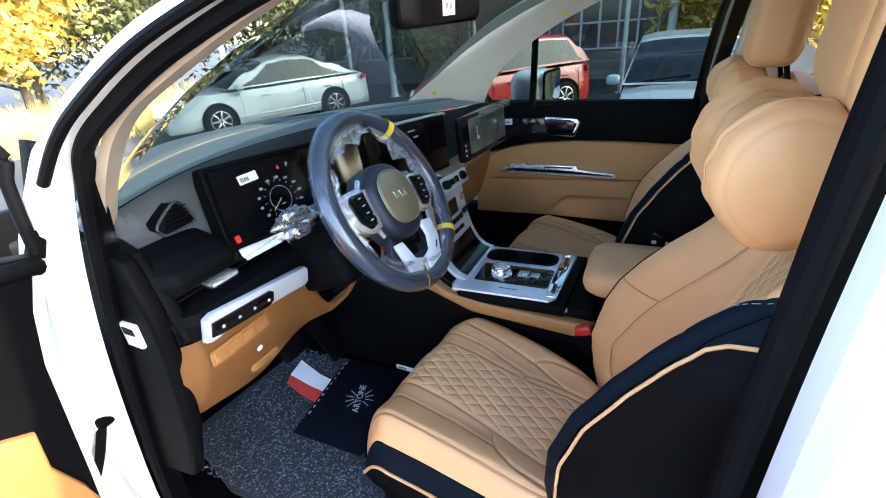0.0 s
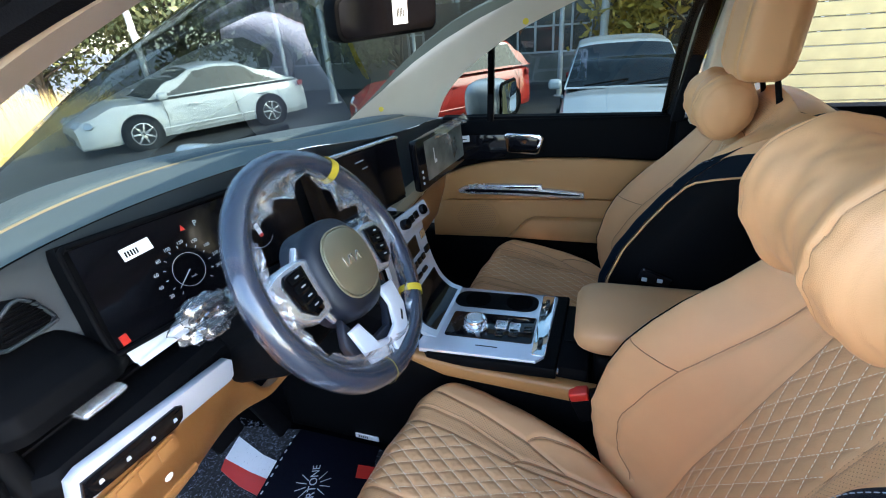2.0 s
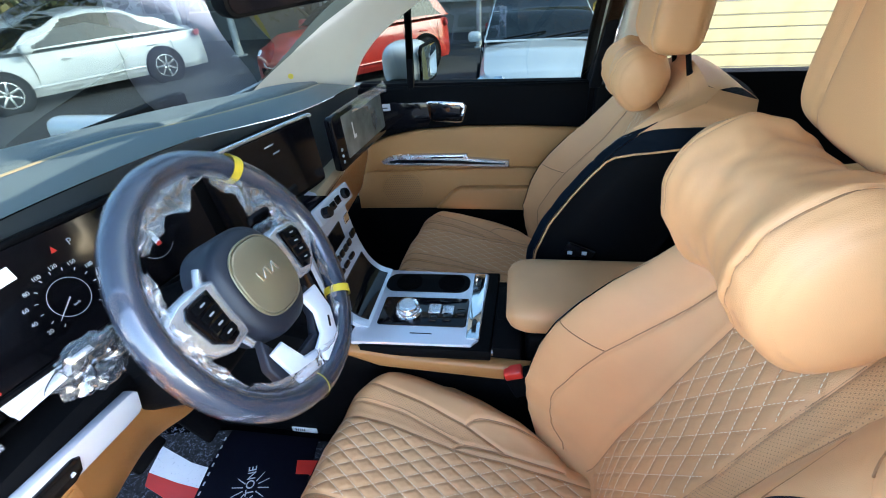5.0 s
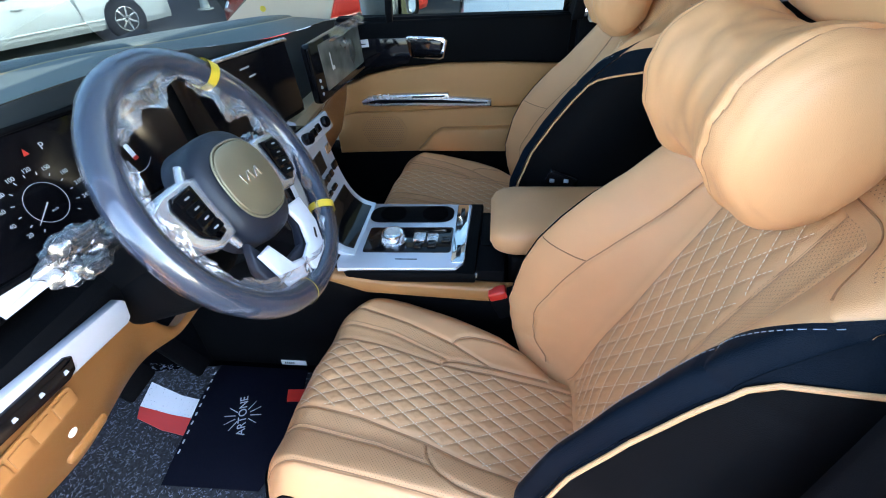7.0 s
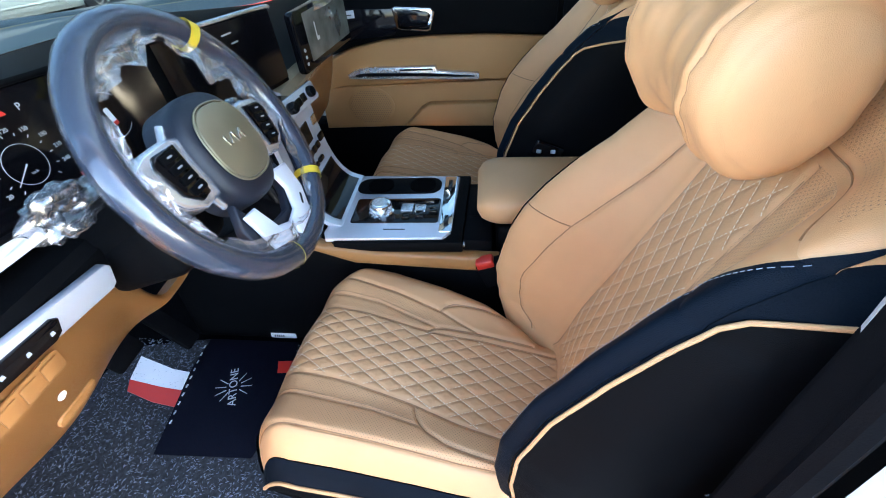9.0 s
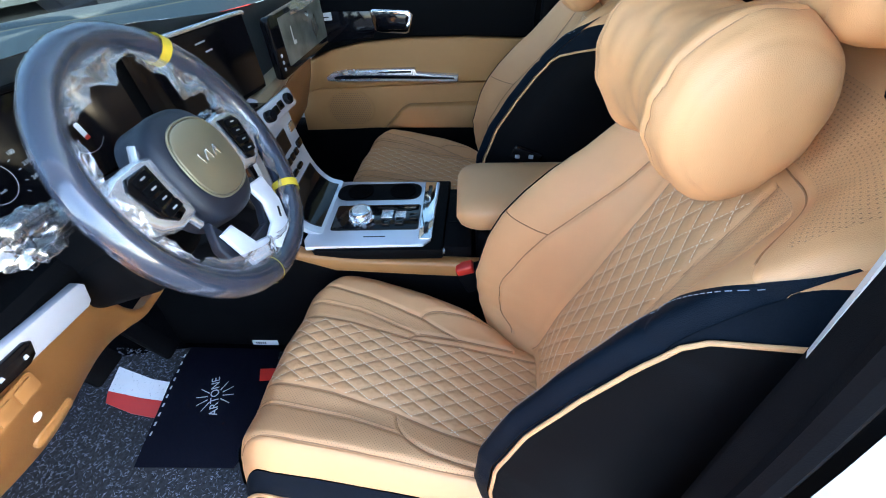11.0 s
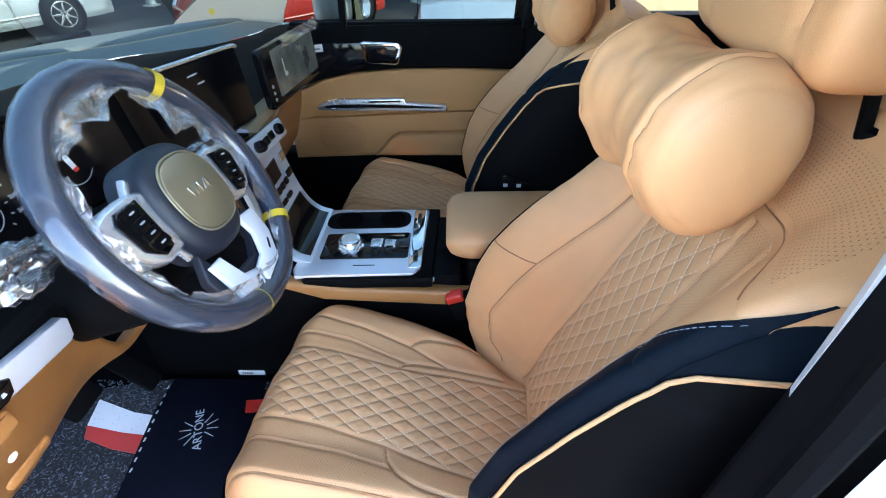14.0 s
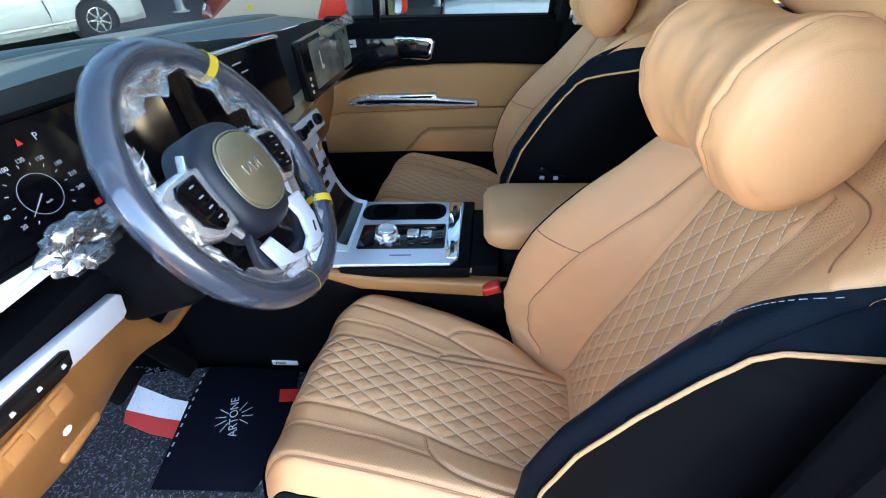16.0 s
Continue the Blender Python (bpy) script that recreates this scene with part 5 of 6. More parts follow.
# ---- passenger door ----
pd = thing("passenger_door", "passenger door with tan panel and black upper trim", "car door")
WX = 0.74


def ring_panel(outline, x0, x1, bevel):
    return prism(outline, x0, x1, "x", bevel, 3)


part("upper_trim", prism([(0.24, 1.035), (-0.60, 1.045), (-0.60, 0.890), (-0.335, 0.900), (-0.15, 0.898), (0.02, 0.885), (0.14, 0.860), (0.25, 0.82)], WX - 0.004, WX + 0.06, "x", 0.01, 3), M["black"], pd, "black upper door trim")
part("tan_panel", prism([(0.27, 0.80), (0.14, 0.857), (0.02, 0.882), (-0.15, 0.895), (-0.335, 0.897), (-0.60, 0.888), (-0.60, 0.748), (-0.30, 0.742), (0.20, 0.720), (0.27, 0.70)], WX - 0.006, WX + 0.06, "x", 0.010, 3), M["tan_dark"], pd, "tan padded door panel")
part("lower_panel", prism([(0.29, 0.72), (0.20, 0.717), (-0.30, 0.738), (-0.60, 0.745), (-0.60, 0.58), (0.29, 0.55)], WX + 0.004, WX + 0.06, "x", 0.008, 3), M["tan_dark"], pd)
part("map_pocket", prism([(-0.035, 0.575), (-0.06, 0.60), (-0.10, 0.645), (-0.13, 0.662), (-0.60, 0.675), (-0.60, 0.575)], WX - 0.03, WX + 0.02, "x", 0.010, 3), M["tan_dark"], pd, "tan map pocket")
part("door_base", box((WX + 0.01, -0.62, 0.30), (WX + 0.09, 0.42, 0.575), 0.015, 2), M["black"], pd)
part("door_skin", box((WX + 0.09, -0.64, 0.18), (WX + 0.20, 0.42, 1.02), 0.04, 4), M["paint"], pd)
grille = part("speaker_grille", lathe([(0.098, 0.0), (0.098, 0.002), (0.090, 0.004), (0.02, 0.006)], 40, facing((WX + 0.004, 0.098, 0.643), (-1, 0, 0)) @ Matrix.Diagonal((0.92, 0.76, 1, 1))), M["tan_dark"], pd, "tan speaker grille")
# raised dark squares in place of the shaded speaker holes
own = bmesh.new()
for i in range(-9, 10):
    for j in range(-9, 10):
        y, z = i * 0.0085 + (0.00425 if j % 2 else 0), j * 0.0075
        if (y / 0.083) ** 2 + (z / 0.066) ** 2 < 1:
            own = slab([(-0.0019, -0.0019), (0.0019, -0.0019), (0.0019, 0.0019), (-0.0019, 0.0019)], 0.0006, facing((WX - 0.0025, 0.098 + y, 0.643 + z), (-1, 0, 0)), 0, own)
part("grille_holes", own, M["seam"], grille)
bar = part("pull_bar", prism([(0.165, 0.770), (0.14, 0.785), (0.08, 0.795), (-0.02, 0.797), (-0.16, 0.800), (-0.165, 0.785), (-0.315, 0.775), (-0.315, 0.752), (0.0, 0.755), (0.12, 0.755), (0.16, 0.758)], WX - 0.028, WX - 0.002, "x", 0.005, 3), M["chrome"], pd, "silver door pull bar")
part("pull_slot", prism([(0.135, 0.773), (0.10, 0.779), (-0.02, 0.779), (-0.14, 0.778), (-0.30, 0.768), (-0.30, 0.764), (0.0, 0.768), (0.13, 0.766)], WX - 0.031, WX - 0.024, "x", 0.001, 1), M["piano"], bar)
part("window_switch", prism([(-0.03, 0.786), (-0.145, 0.788), (-0.148, 0.794), (-0.03, 0.792)], WX - 0.032, WX - 0.024, "x", 0.001, 1), M["piano"], bar)
hd = part("door_handle", prism([(-0.030, 0.925), (-0.018, 0.985), (-0.030, 0.992), (-0.150, 0.985), (-0.165, 0.972), (-0.148, 0.918), (-0.135, 0.912), (-0.045, 0.918)], WX - 0.016, WX, "x", 0.006, 3), M["bright"], pd, "chrome inner door handle")
part("handle_recess", prism([(-0.046, 0.930), (-0.034, 0.978), (-0.138, 0.976), (-0.150, 0.964), (-0.134, 0.926)], WX - 0.020, WX - 0.006, "x", 0.003, 2), M["piano"], hd, "dark handle recess")
part("ambient_trim", prism([(0.20, 0.985), (-0.02, 0.985), (-0.04, 0.93), (-0.02, 0.90), (0.12, 0.885), (0.21, 0.86)], WX - 0.009, WX, "x", 0.004, 2), M["piano"], pd, "gloss dark ambient trim")
lab = part("door_label", prism([(0.150, 0.955), (0.112, 0.958), (0.113, 0.982), (0.151, 0.979)], WX - 0.012, WX - 0.009, "x", 0), M["paper"], pd, "white paper label")
part("text_bar", prism([(0.140, 0.965), (0.122, 0.966), (0.122, 0.969), (0.140, 0.968)], WX - 0.0128, WX - 0.0118, "x", 0), M["ink"], lab)
# window frame, divider and panes
part("window_divider", prism([(0.045, 1.03), (0.022, 1.03), (0.014, 1.30), (0.034, 1.30)], WX - 0.005, WX + 0.02, "x", 0.003), M["rubber"], pd)
part("belt_seal", box((WX + 0.005, -0.60, 1.030), (WX + 0.05, 0.22, 1.048), 0.006, 2), M["rubber"], pd)
part("window_pillar", prism([(-0.565, 1.03), (-0.600, 1.03), (-0.660, 1.42), (-0.620, 1.42)], WX - 0.03, WX + 0.02, "x", 0.006), M["rubber"], pd)
pane = part("window_pane", band([(WX + 0.02, 0.24, 1.03), (WX + 0.02, -0.60, 1.03)], [(WX - 0.08, 0.24, 1.42), (WX - 0.08, -0.66, 1.42)], 2, False), M["glass"], pd, "clear side window glass")
pane.visible_shadow = False
bp = thing("pillar_b", "black and beige centre pillar trim", "pillar", kind="structure")
part("pillar_lower", prism([(-0.585, 1.04), (-0.70, 1.04), (-0.70, 0.35), (-0.60, 0.35)], 0.72, 0.80, "x", 0.012, 3), M["black"], bp)
part("pillar_upper", prism([(-0.615, 1.03), (-0.76, 1.03), (-0.78, 1.50), (-0.67, 1.50)], 0.66, 0.74, "x", 0.012, 3), M["pillar"], bp)
bp2 = thing("pillar_b", "black centre pillar trim with grey plate", "pillar", kind="structure")
part("pillar_cover", band([(-0.730, -0.560, 0.35), (-0.730, -0.565, 0.9), (-0.718, -0.585, 1.12), (-0.700, -0.595, 1.28), (-0.64, -0.61, 1.45)], [(-0.72, -0.70, 0.35), (-0.72, -0.70, 0.9), (-0.715, -0.71, 1.12), (-0.70, -0.72, 1.28), (-0.62, -0.74, 1.45)], 6, False, 0.01), M["black"], bp2)
part("pillar_face", band([(-0.744, -0.535, 0.35), (-0.744, -0.54, 0.9), (-0.738, -0.553, 1.12), (-0.724, -0.565, 1.28), (-0.65, -0.60, 1.45)], [(-0.775, -0.54, 0.35), (-0.768, -0.545, 0.9), (-0.764, -0.553, 1.12), (-0.742, -0.568, 1.28), (-0.665, -0.605, 1.45)], 6, False, 0.006), M["black"], bp2)
part("grey_plate", band([(-0.723, -0.572, 1.092), (-0.712, -0.582, 1.19), (-0.690, -0.596, 1.30)], [(-0.734, -0.562, 1.098), (-0.724, -0.572, 1.20), (-0.702, -0.586, 1.31)], 6, False, 0.003), M["grey_plate"], bp2, "light grey plate")

# ---- driver door, swung open ----
dd = thing("driver_door", "open driver door with tan lower panel and black trim", "car door", (-0.925, 0.275, 0))
dd.rotation_euler = (0, 0, radians(185))
part("door_skin", box((0.03, -0.12, 0.20), (1.05, -0.05, 1.08), 0.02, 3), M["paint"], dd)
part("door_edge", prism([(-0.068, 1.10), (-0.045, 1.03), (-0.026, 0.95), (-0.010, 0.83), (0.0, 0.72), (0.012, 0.22), (0.05, 0.22), (0.05, 1.05), (-0.02, 1.09)], -0.05, -0.006, "y", 0.004, 2), M["paint"], dd)
part("upper_trim", prism([(-0.050, 1.098), (-0.066, 1.112), (-0.02, 1.124), (0.20, 1.15), (1.0, 1.17), (1.0, 0.60), (0.022, 0.60), (0.016, 0.72), (0.008, 0.79), (-0.010, 0.97), (-0.028, 1.045)], -0.03, 0.004, "y", 0.003, 2), M["black"], dd, "black upper trim")
part("door_ledge", tube([(-0.058, 0.0, 1.098), (-0.02, 0.006, 1.108), (0.20, 0.012, 1.135), (1.0, 0.012, 1.155)], 0.012, 10, False, 4), M["black"], dd)
part("tan_panel", prism([(0.018, 0.25), (0.014, 0.70), (0.026, 0.775), (0.046, 0.835), (0.040, 0.895), (0.070, 0.912), (0.30, 0.93), (1.0, 0.95), (1.0, 0.25)], -0.02, 0.016, "y", 0.006, 3), M["tan_plastic"], dd, "tan lower door panel")
part("window_post", prism([(-0.113, 1.256), (-0.127, 1.249), (-0.090, 1.147), (-0.070, 1.105), (-0.055, 1.11), (-0.078, 1.15)], -0.02, 0.004, "y", 0.003, 2), M["rubber"], dd, "black window corner post")
part("window_seal", tube([(-0.064, 0.0, 1.115), (-0.068, -0.004, 1.16), (-0.074, -0.006, 1.21), (-0.082, -0.008, 1.247), (-0.03, -0.02, 1.30), (0.25, -0.05, 1.43), (0.95, -0.07, 1.50)], 0.008, 10, False, 6), M["rubber"], dd)
mr = part("door_mirror", box((-0.062, -0.30, 1.06), (0.18, -0.07, 1.25), 0.05, 5), M["paint"], dd, "white door mirror housing")
ch = thing("door_check", "black door check strap", "check strap")
part("strap", tube([(-0.845, 0.425, 0.735), (-0.885, 0.39, 0.695), (-0.93, 0.36, 0.66)], 0.009, 8, False, 6, flat=0.5), M["rubber"], ch)
part("bracket", box((-0.86, 0.405, 0.725), (-0.83, 0.435, 0.755), 0.008, 3), M["rubber"], ch)

# passenger-side outside mirror
om = thing("outside_mirror", "white outside mirror with silver glass", "mirror")
bm = bmesh.new()
bmesh.ops.create_icosphere(bm, subdivisions=4, radius=1)
for v in bm.verts:
    c = v.co
    c.x, c.y, c.z = (math.copysign(abs(q) ** 0.6, q) for q in c)
    v.co = Vector((1.00 + c.x * 0.115, 0.10 + c.y * 0.085 + 0.05 * (c.x < 0) * 0, 1.07 + c.z * 0.078))
part("mirror_housing", bm, M["paint"], om)
part("mirror_glass", slab(rounded(0.19, 0.125, 0.025), 0.004, facing((1.00, 0.012, 1.07), (-0.12, -1, 0)), 0.001), M["mirror"], om)
part("mirror_rim", tube([facing((1.00, 0.014, 1.07), (-0.12, -1, 0)) @ Vector((x, y, 0)) for x, y in rounded(0.20, 0.135, 0.028)], 0.006, 8, True, 1), M["black"], om)
part("mirror_foot", box((0.80, 0.06, 0.995), (0.93, 0.15, 1.03), 0.012, 3), M["black"], om)

# rear-view mirror
rv = thing("rear_view_mirror", "black rear-view mirror with white paper label", "mirror")
rm = facing((-0.075, 0.025, 1.384), (-0.35, -1, -0.10)) @ pose(0, 0, 0, 0, 0, 2)
part("mirror_case", slab(rounded(0.265, 0.072, 0.022), 0.030, rm @ pose(0, 0, -0.030), 0.006), M["black"], rv)
part("mirror_glass", slab(rounded(0.250, 0.058, 0.016), 0.001, rm, 0), M["screen"], rv)
lb = part("mirror_label", slab(rounded(0.040, 0.042, 0.001), 0.0006, rm @ pose(0.020, 0.004, 0.0012), 0), M["paper"], rv, "white paper label")
for k in range(5):
    part("bar_mark", slab([(-0.001, -0.007), (0.001, -0.007), (0.001, 0.007), (-0.001, 0.007)], 0.0003, rm @ pose(0.012 + 0.004 * k, 0.002, 0.002), 0), M["ink"], lb)
part("mirror_mount", box((-0.16, 0.06, 1.42), (0.02, 0.14, 1.50), 0.02, 3), M["black"], rv, "black sensor mount")

# yellow dots on the far pillar
for c, n in (((0.588, -0.115, 1.352), (-1, -0.3, -0.2)), ((0.665, 0.43, 1.095), (-1, -0.4, 0.1))):
    d = tagged(finish("sticker_dot", lathe([(0.009, 0), (0.009, 0.001), (0.006, 0.0012)], 16, facing(c, n)), M["yellow_tape"]), "small yellow sticker dot on the pillar", "sticker")

belt = thing("seat_belt", "black seat belt strap at the centre pillar foot", "seat belt")
part("strap", tube([(-0.70, -0.60, 0.62), (-0.705, -0.62, 0.80), (-0.70, -0.63, 1.0), (-0.68, -0.64, 1.28)], 0.022, 8, False, 6, flat=0.08, up=(1, 0, 0)), M["rubber"], belt)
part("anchor", box((-0.725, -0.63, 0.70), (-0.695, -0.585, 0.73), 0.008, 3), M["black"], belt)
part("cable", tube([(-0.69, -0.55, 0.78), (-0.70, -0.585, 0.80), (-0.715, -0.60, 0.86), (-0.70, -0.62, 0.93)], 0.006, 8, False, 8), M["rubber"], belt)
part("cable_clip", box((-0.705, -0.60, 0.80), (-0.690, -0.575, 0.806), 0.002, 2), M["chrome"], belt, "small bright clip")

# ---- floor mat, pedals ----
M["loop"] = material("grey_flecked_loop_mat", (0.025, 0.028, 0.034), 0.95, size=300, bump=1.0, vary=0.3, second=(0.006, 0.0065, 0.008), vary_size=120)
mat = thing("floor_mat", "dark flecked coil floor mat with red and white border", "floor mat")
part("mat_body", prism([(-0.70, -0.10), (-0.19, -0.10), (-0.18, 0.40), (-0.22, 0.62), (-0.62, 0.66), (-0.70, 0.40)], 0.345, 0.358, "z", 0.005, 2), M["loop"], mat)
rnd = random.Random(4)
verts, faces = [], []
for k in range(7000):
    x, y = rnd.uniform(-0.69, -0.19), rnd.uniform(-0.08, 0.62)
    a, l, h = rnd.uniform(0, 6.28), rnd.uniform(0.003, 0.007), rnd.uniform(0.002, 0.005)
    dx, dy = math.cos(a) * l, math.sin(a) * l
    n = len(verts)
    verts += [(x - dx, y - dy, 0.357), (x + dx, y + dy, 0.357), (x, y, 0.357 + h), (x - dy * 0.3, y + dx * 0.3, 0.357)]
    faces += [(n, n + 1, n + 2), (n, n + 2, n + 3), (n + 1, n + 3, n + 2)]
me = bpy.data.meshes.new("mat_loops")
me.from_pydata(verts, [], faces)
me.materials.append(material("pale_mat_loop", (0.10, 0.115, 0.15), 0.9, vary=0.6, vary_size=200))
tuft = new("mat_fleck", me)
tuft.parent = mat
tagged(tuft, "pale flecks of the coil mat", kind="stuff")
heel = part("heel_pad", prism([(-0.505, 0.37), (-0.285, 0.40), (-0.185, 0.395), (-0.185, 0.15), (-0.40, 0.12), (-0.50, 0.15)], 0.359, 0.364, "z", 0.002), material("navy_vinyl_heel_pad", (0.004, 0.0045, 0.009), 0.6, size=300, bump=0.3), mat, "navy printed heel pad")
letters("ARTONE", 0.028, pose(-0.33, 0.265, 0.3646, 0, 0, 20), M["print"], heel)
for k in range(12):
    a = radians(30 * k + 8)
    if abs(math.sin(a - radians(20))) > 0.35:
        part("print_ray", slab([(0.018, -0.0012), (0.045, -0.0007), (0.045, 0.0007), (0.018, 0.0012)], 0.0004, pose(-0.33, 0.265, 0.3642, 0, 0, math.degrees(a)), 0), M["print"], heel)
for k in range(10):
    part("print_dot", slab(rounded(0.010, 0.004, 0.001), 0.0004, pose(-0.43 + 0.024 * k, 0.372 + 0.003 * k, 0.3642), 0), M["print"], heel)
part("white_band", prism([(-0.250, 0.56), (-0.322, 0.545), (-0.338, 0.45), (-0.347, 0.366), (-0.298, 0.362), (-0.285, 0.45)], 0.3585, 0.3605, "z", 0), M["paper"], mat, "white border band")
part("red_band", prism([(-0.322, 0.545), (-0.355, 0.53), (-0.380, 0.45), (-0.393, 0.366), (-0.348, 0.366), (-0.339, 0.45)], 0.3585, 0.3612, "z", 0), M["red"], mat, "red border band")
part("red_band", prism([(-0.285, 0.17), (-0.25, 0.18), (-0.245, 0.12), (-0.28, 0.12)], 0.3585, 0.3652, "z", 0), M["red"], mat, "red border band")
for nm, x, z, w, h in (("brake_pedal", -0.36, 0.52, 0.085, 0.055), ("accelerator_pedal", -0.225, 0.45, 0.05, 0.15)):
    pdl = thing(nm, "black rubber-faced foot pedal", "pedal")
    part("pedal_pad", slab(rounded(w, h, 0.008), 0.012, facing((x, 0.46, z), (0, -0.8, 0.6)), 0.003), M["rubber"], pdl)
    part("pedal_arm", tube([(x, 0.475, z), (x + 0.01, 0.55, z + 0.10), (x + 0.01, 0.62, z + 0.30)], 0.012, 8, False, 6), M["black"], pdl)
kl = tagged(finish("kick_panel_label", prism([(0.235, 0.350), (0.165, 0.350), (0.165, 0.366), (0.235, 0.366)], -0.1615, -0.1585, "x", 0), M["paper"]), "white printed label on the console base", "label")
for k in range(5):
    part("bar_mark", prism([(0.225 - 0.006 * k, 0.354), (0.222 - 0.006 * k, 0.354), (0.222 - 0.006 * k, 0.362), (0.225 - 0.006 * k, 0.362)], -0.1622, -0.1612, "x", 0), M["ink"], kl)

# ---- outside: parked cars ----
M["car_glass"] = material("dark_car_glass", (0.012, 0.018, 0.020), 0.05, size=4, vary=0.4)
M["silver_paint"] = material("silver_white_car_paint", (0.50, 0.53, 0.55), 0.3, size=5, vary=0.02, coat=0.7)
M["red_paint"] = material("red_car_paint", (0.45, 0.03, 0.02), 0.3, size=5, vary=0.04, coat=0.7)
M["tyre"] = material("tyre_rubber", (0.02, 0.02, 0.022), 0.8, size=200, bump=0.3)
M["lamp"] = material("clear_headlamp", (0.55, 0.6, 0.65), 0.08, 0.5, size=60, bump=0.4, vary=0.4, vary_size=20)


def make_car(name, label, paint, L, W, H, at, yaw, cowl, deck, nose=0.66, tail=0.90, roof=(0.42, 0.68)):
    """x forward, z up from the road; cowl and deck: where the glasshouse starts and ends, from the front as shares of the length."""
    car = thing(name, label, "car", group="parked cars")
    belt = H * 0.60

    def station(s):
        x = L / 2 - s * L
        w = W / 2 * (1 - 0.16 * max(0, 1 - s / 0.08) ** 2 - 0.22 * max(0, (s - 0.90) / 0.10) ** 2)
        top = along([(0, nose * 0.78), (0.04, nose * 0.96), (cowl * 0.6, nose + 0.16), (cowl, belt + 0.02), (deck, belt + 0.05), (0.97, tail), (1.0, tail * 0.86)], s)[0]
        return x, w, top

    def lower(u, v):
        x, w, top = station(u)
        rows = [(0.92, 0.20), (0.985, 0.30), (1.0, 0.46), (0.985, 0.62), (0.955, 0.80), (0.90, 0.94), (0.60, 0.985), (0.0, 1.0)]
        k = abs(2 * v - 1)
        f = (1 - k) * (len(rows) - 1)
        i = min(int(f), len(rows) - 2)
        a, b = rows[i], rows[i + 1]
        g, hgt = a[0] + (b[0] - a[0]) * (f - i), a[1] + (b[1] - a[1]) * (f - i)
        side = 1 if v < 0.5 else -1
        return (x + 0.06 * (0.5 - u) * (1 - g) * 2, side * w * g, max(0.17, top * hgt))

    shell = sheet(lower, 60, 56)
    for u, dx in ((0.0, 0.05), (1.0, -0.04)):  # bumper faces close the two ends
        sheet(lambda p, q, u=u, dx=dx: (lambda a: (a[0] + dx * (1 - (1 - p) ** 2), a[1] * (1 - p), a[2] + (0.45 - a[2]) * p))(lower(u, q)), 8, 56, bm=shell)
    body = part("body", shell, paint, car)
    hs = W / 2

    def house(u, v):
        s = cowl + (deck - cowl) * u
        x = L / 2 - s * L
        z0 = belt + 0.02 + 0.03 * u
        rise = along([(0, 0.0), (0.5 * roof[0], 0.56), (roof[0], 0.93), ((roof[0] + roof[1]) / 2, 1.0), (roof[1], 0.95), ((1 + roof[1]) / 2, 0.55), (1, 0.02)], u)[0]
        zr = z0 + (H - z0) * rise
        k = 2 * v - 1
        a = abs(k)
        side = math.copysign(1, -k)
        wr = hs * (0.93 - 0.20 * rise)
        if a > 0.55:
            t = (1 - a) / 0.45
            return (x, side * (hs * 0.92 + (wr - hs * 0.92) * t), z0 + (zr - 0.05 * rise - z0) * t)
        return (x, side * wr * (a / 0.55) ** 0.9, zr - 0.05 * rise * (a / 0.55) ** 3)

    def kind(u, v):
        a = abs(2 * v - 1)
        if a < 0.52:
            return "glass" if 0.03 < u < roof[0] * 0.86 or roof[1] + 0.06 < u < 0.96 else "paint"
        if 0.60 < a < 0.97:
            t = (1 - a) / 0.45
            edge = 0.06 + roof[0] * 0.85 * t, 0.94 - (1 - roof[1]) * 0.75 * t
            if edge[0] < u < edge[1]:
                return "glass"
        return "paint"

    part("roof", sheet(house, 80, 60, lambda u, v: kind(u, v) == "paint"), paint, car)
    part("windows", sheet(house, 80, 60, lambda u, v: kind(u, v) == "glass"), M["car_glass"], car, "dark car windows")
    for s in (0.215, 0.782):
        for side in (-1, 1):
            x = L / 2 - s * L
            m = Matrix.Translation((x, side * (W / 2 - 0.10), 0.31)) @ pose(0, 0, 0, -90 * side, 0, 0)
            part("wheel_arch", lathe([(0.375, -0.02), (0.375, 0.118), (0.33, 0.120)], 32, m), M["rubber"], car)
            wh = part("tyre", lathe([(0.20, 0.125), (0.27, 0.130), (0.305, 0.120), (0.31, 0.06), (0.31, -0.08)], 36, m), M["tyre"], car)
            part("rim", lathe([(0.215, 0.100), (0.215, 0.132), (0.200, 0.134), (0.195, 0.118)], 36, m), M["chrome"], wh)
            part("rim_dish", lathe([(0.20, 0.10), (0.10, 0.104), (0.02, 0.105)], 28, m), M["rubber"], wh)
            own = bmesh.new()
            for k in range(7):
                own = slab([(0.02, -0.024), (0.20, -0.012), (0.20, 0.012), (0.02, 0.024)], 0.022, m @ pose(0, 0, 0.110, 0, 0, 360 / 7 * k), 0.003, own)
            part("spokes", own, M["chrome"], wh)
    for side in (-1, 1):
        part("headlamp", slab([(-0.20, -0.02), (0.10, -0.075), (0.16, -0.03), (0.10, 0.03), (-0.14, 0.055)], 0.05, facing((L / 2 - 0.165, side * (W / 2 - 0.17), nose * 0.80), (0.72, side * 0.62, 0.42)) @ Matrix.Diagonal((1.35 * side, 1.25, 1, 1)), 0.012), M["lamp"], car, "clear headlamp")
        part("fog_lamp", slab(rounded(0.28, 0.07, 0.03), 0.03, facing((L / 2 - 0.055, side * (W / 2 - 0.30), 0.33), (0.9, side * 0.35, 0.0)), 0.01), M["rubber"], car)
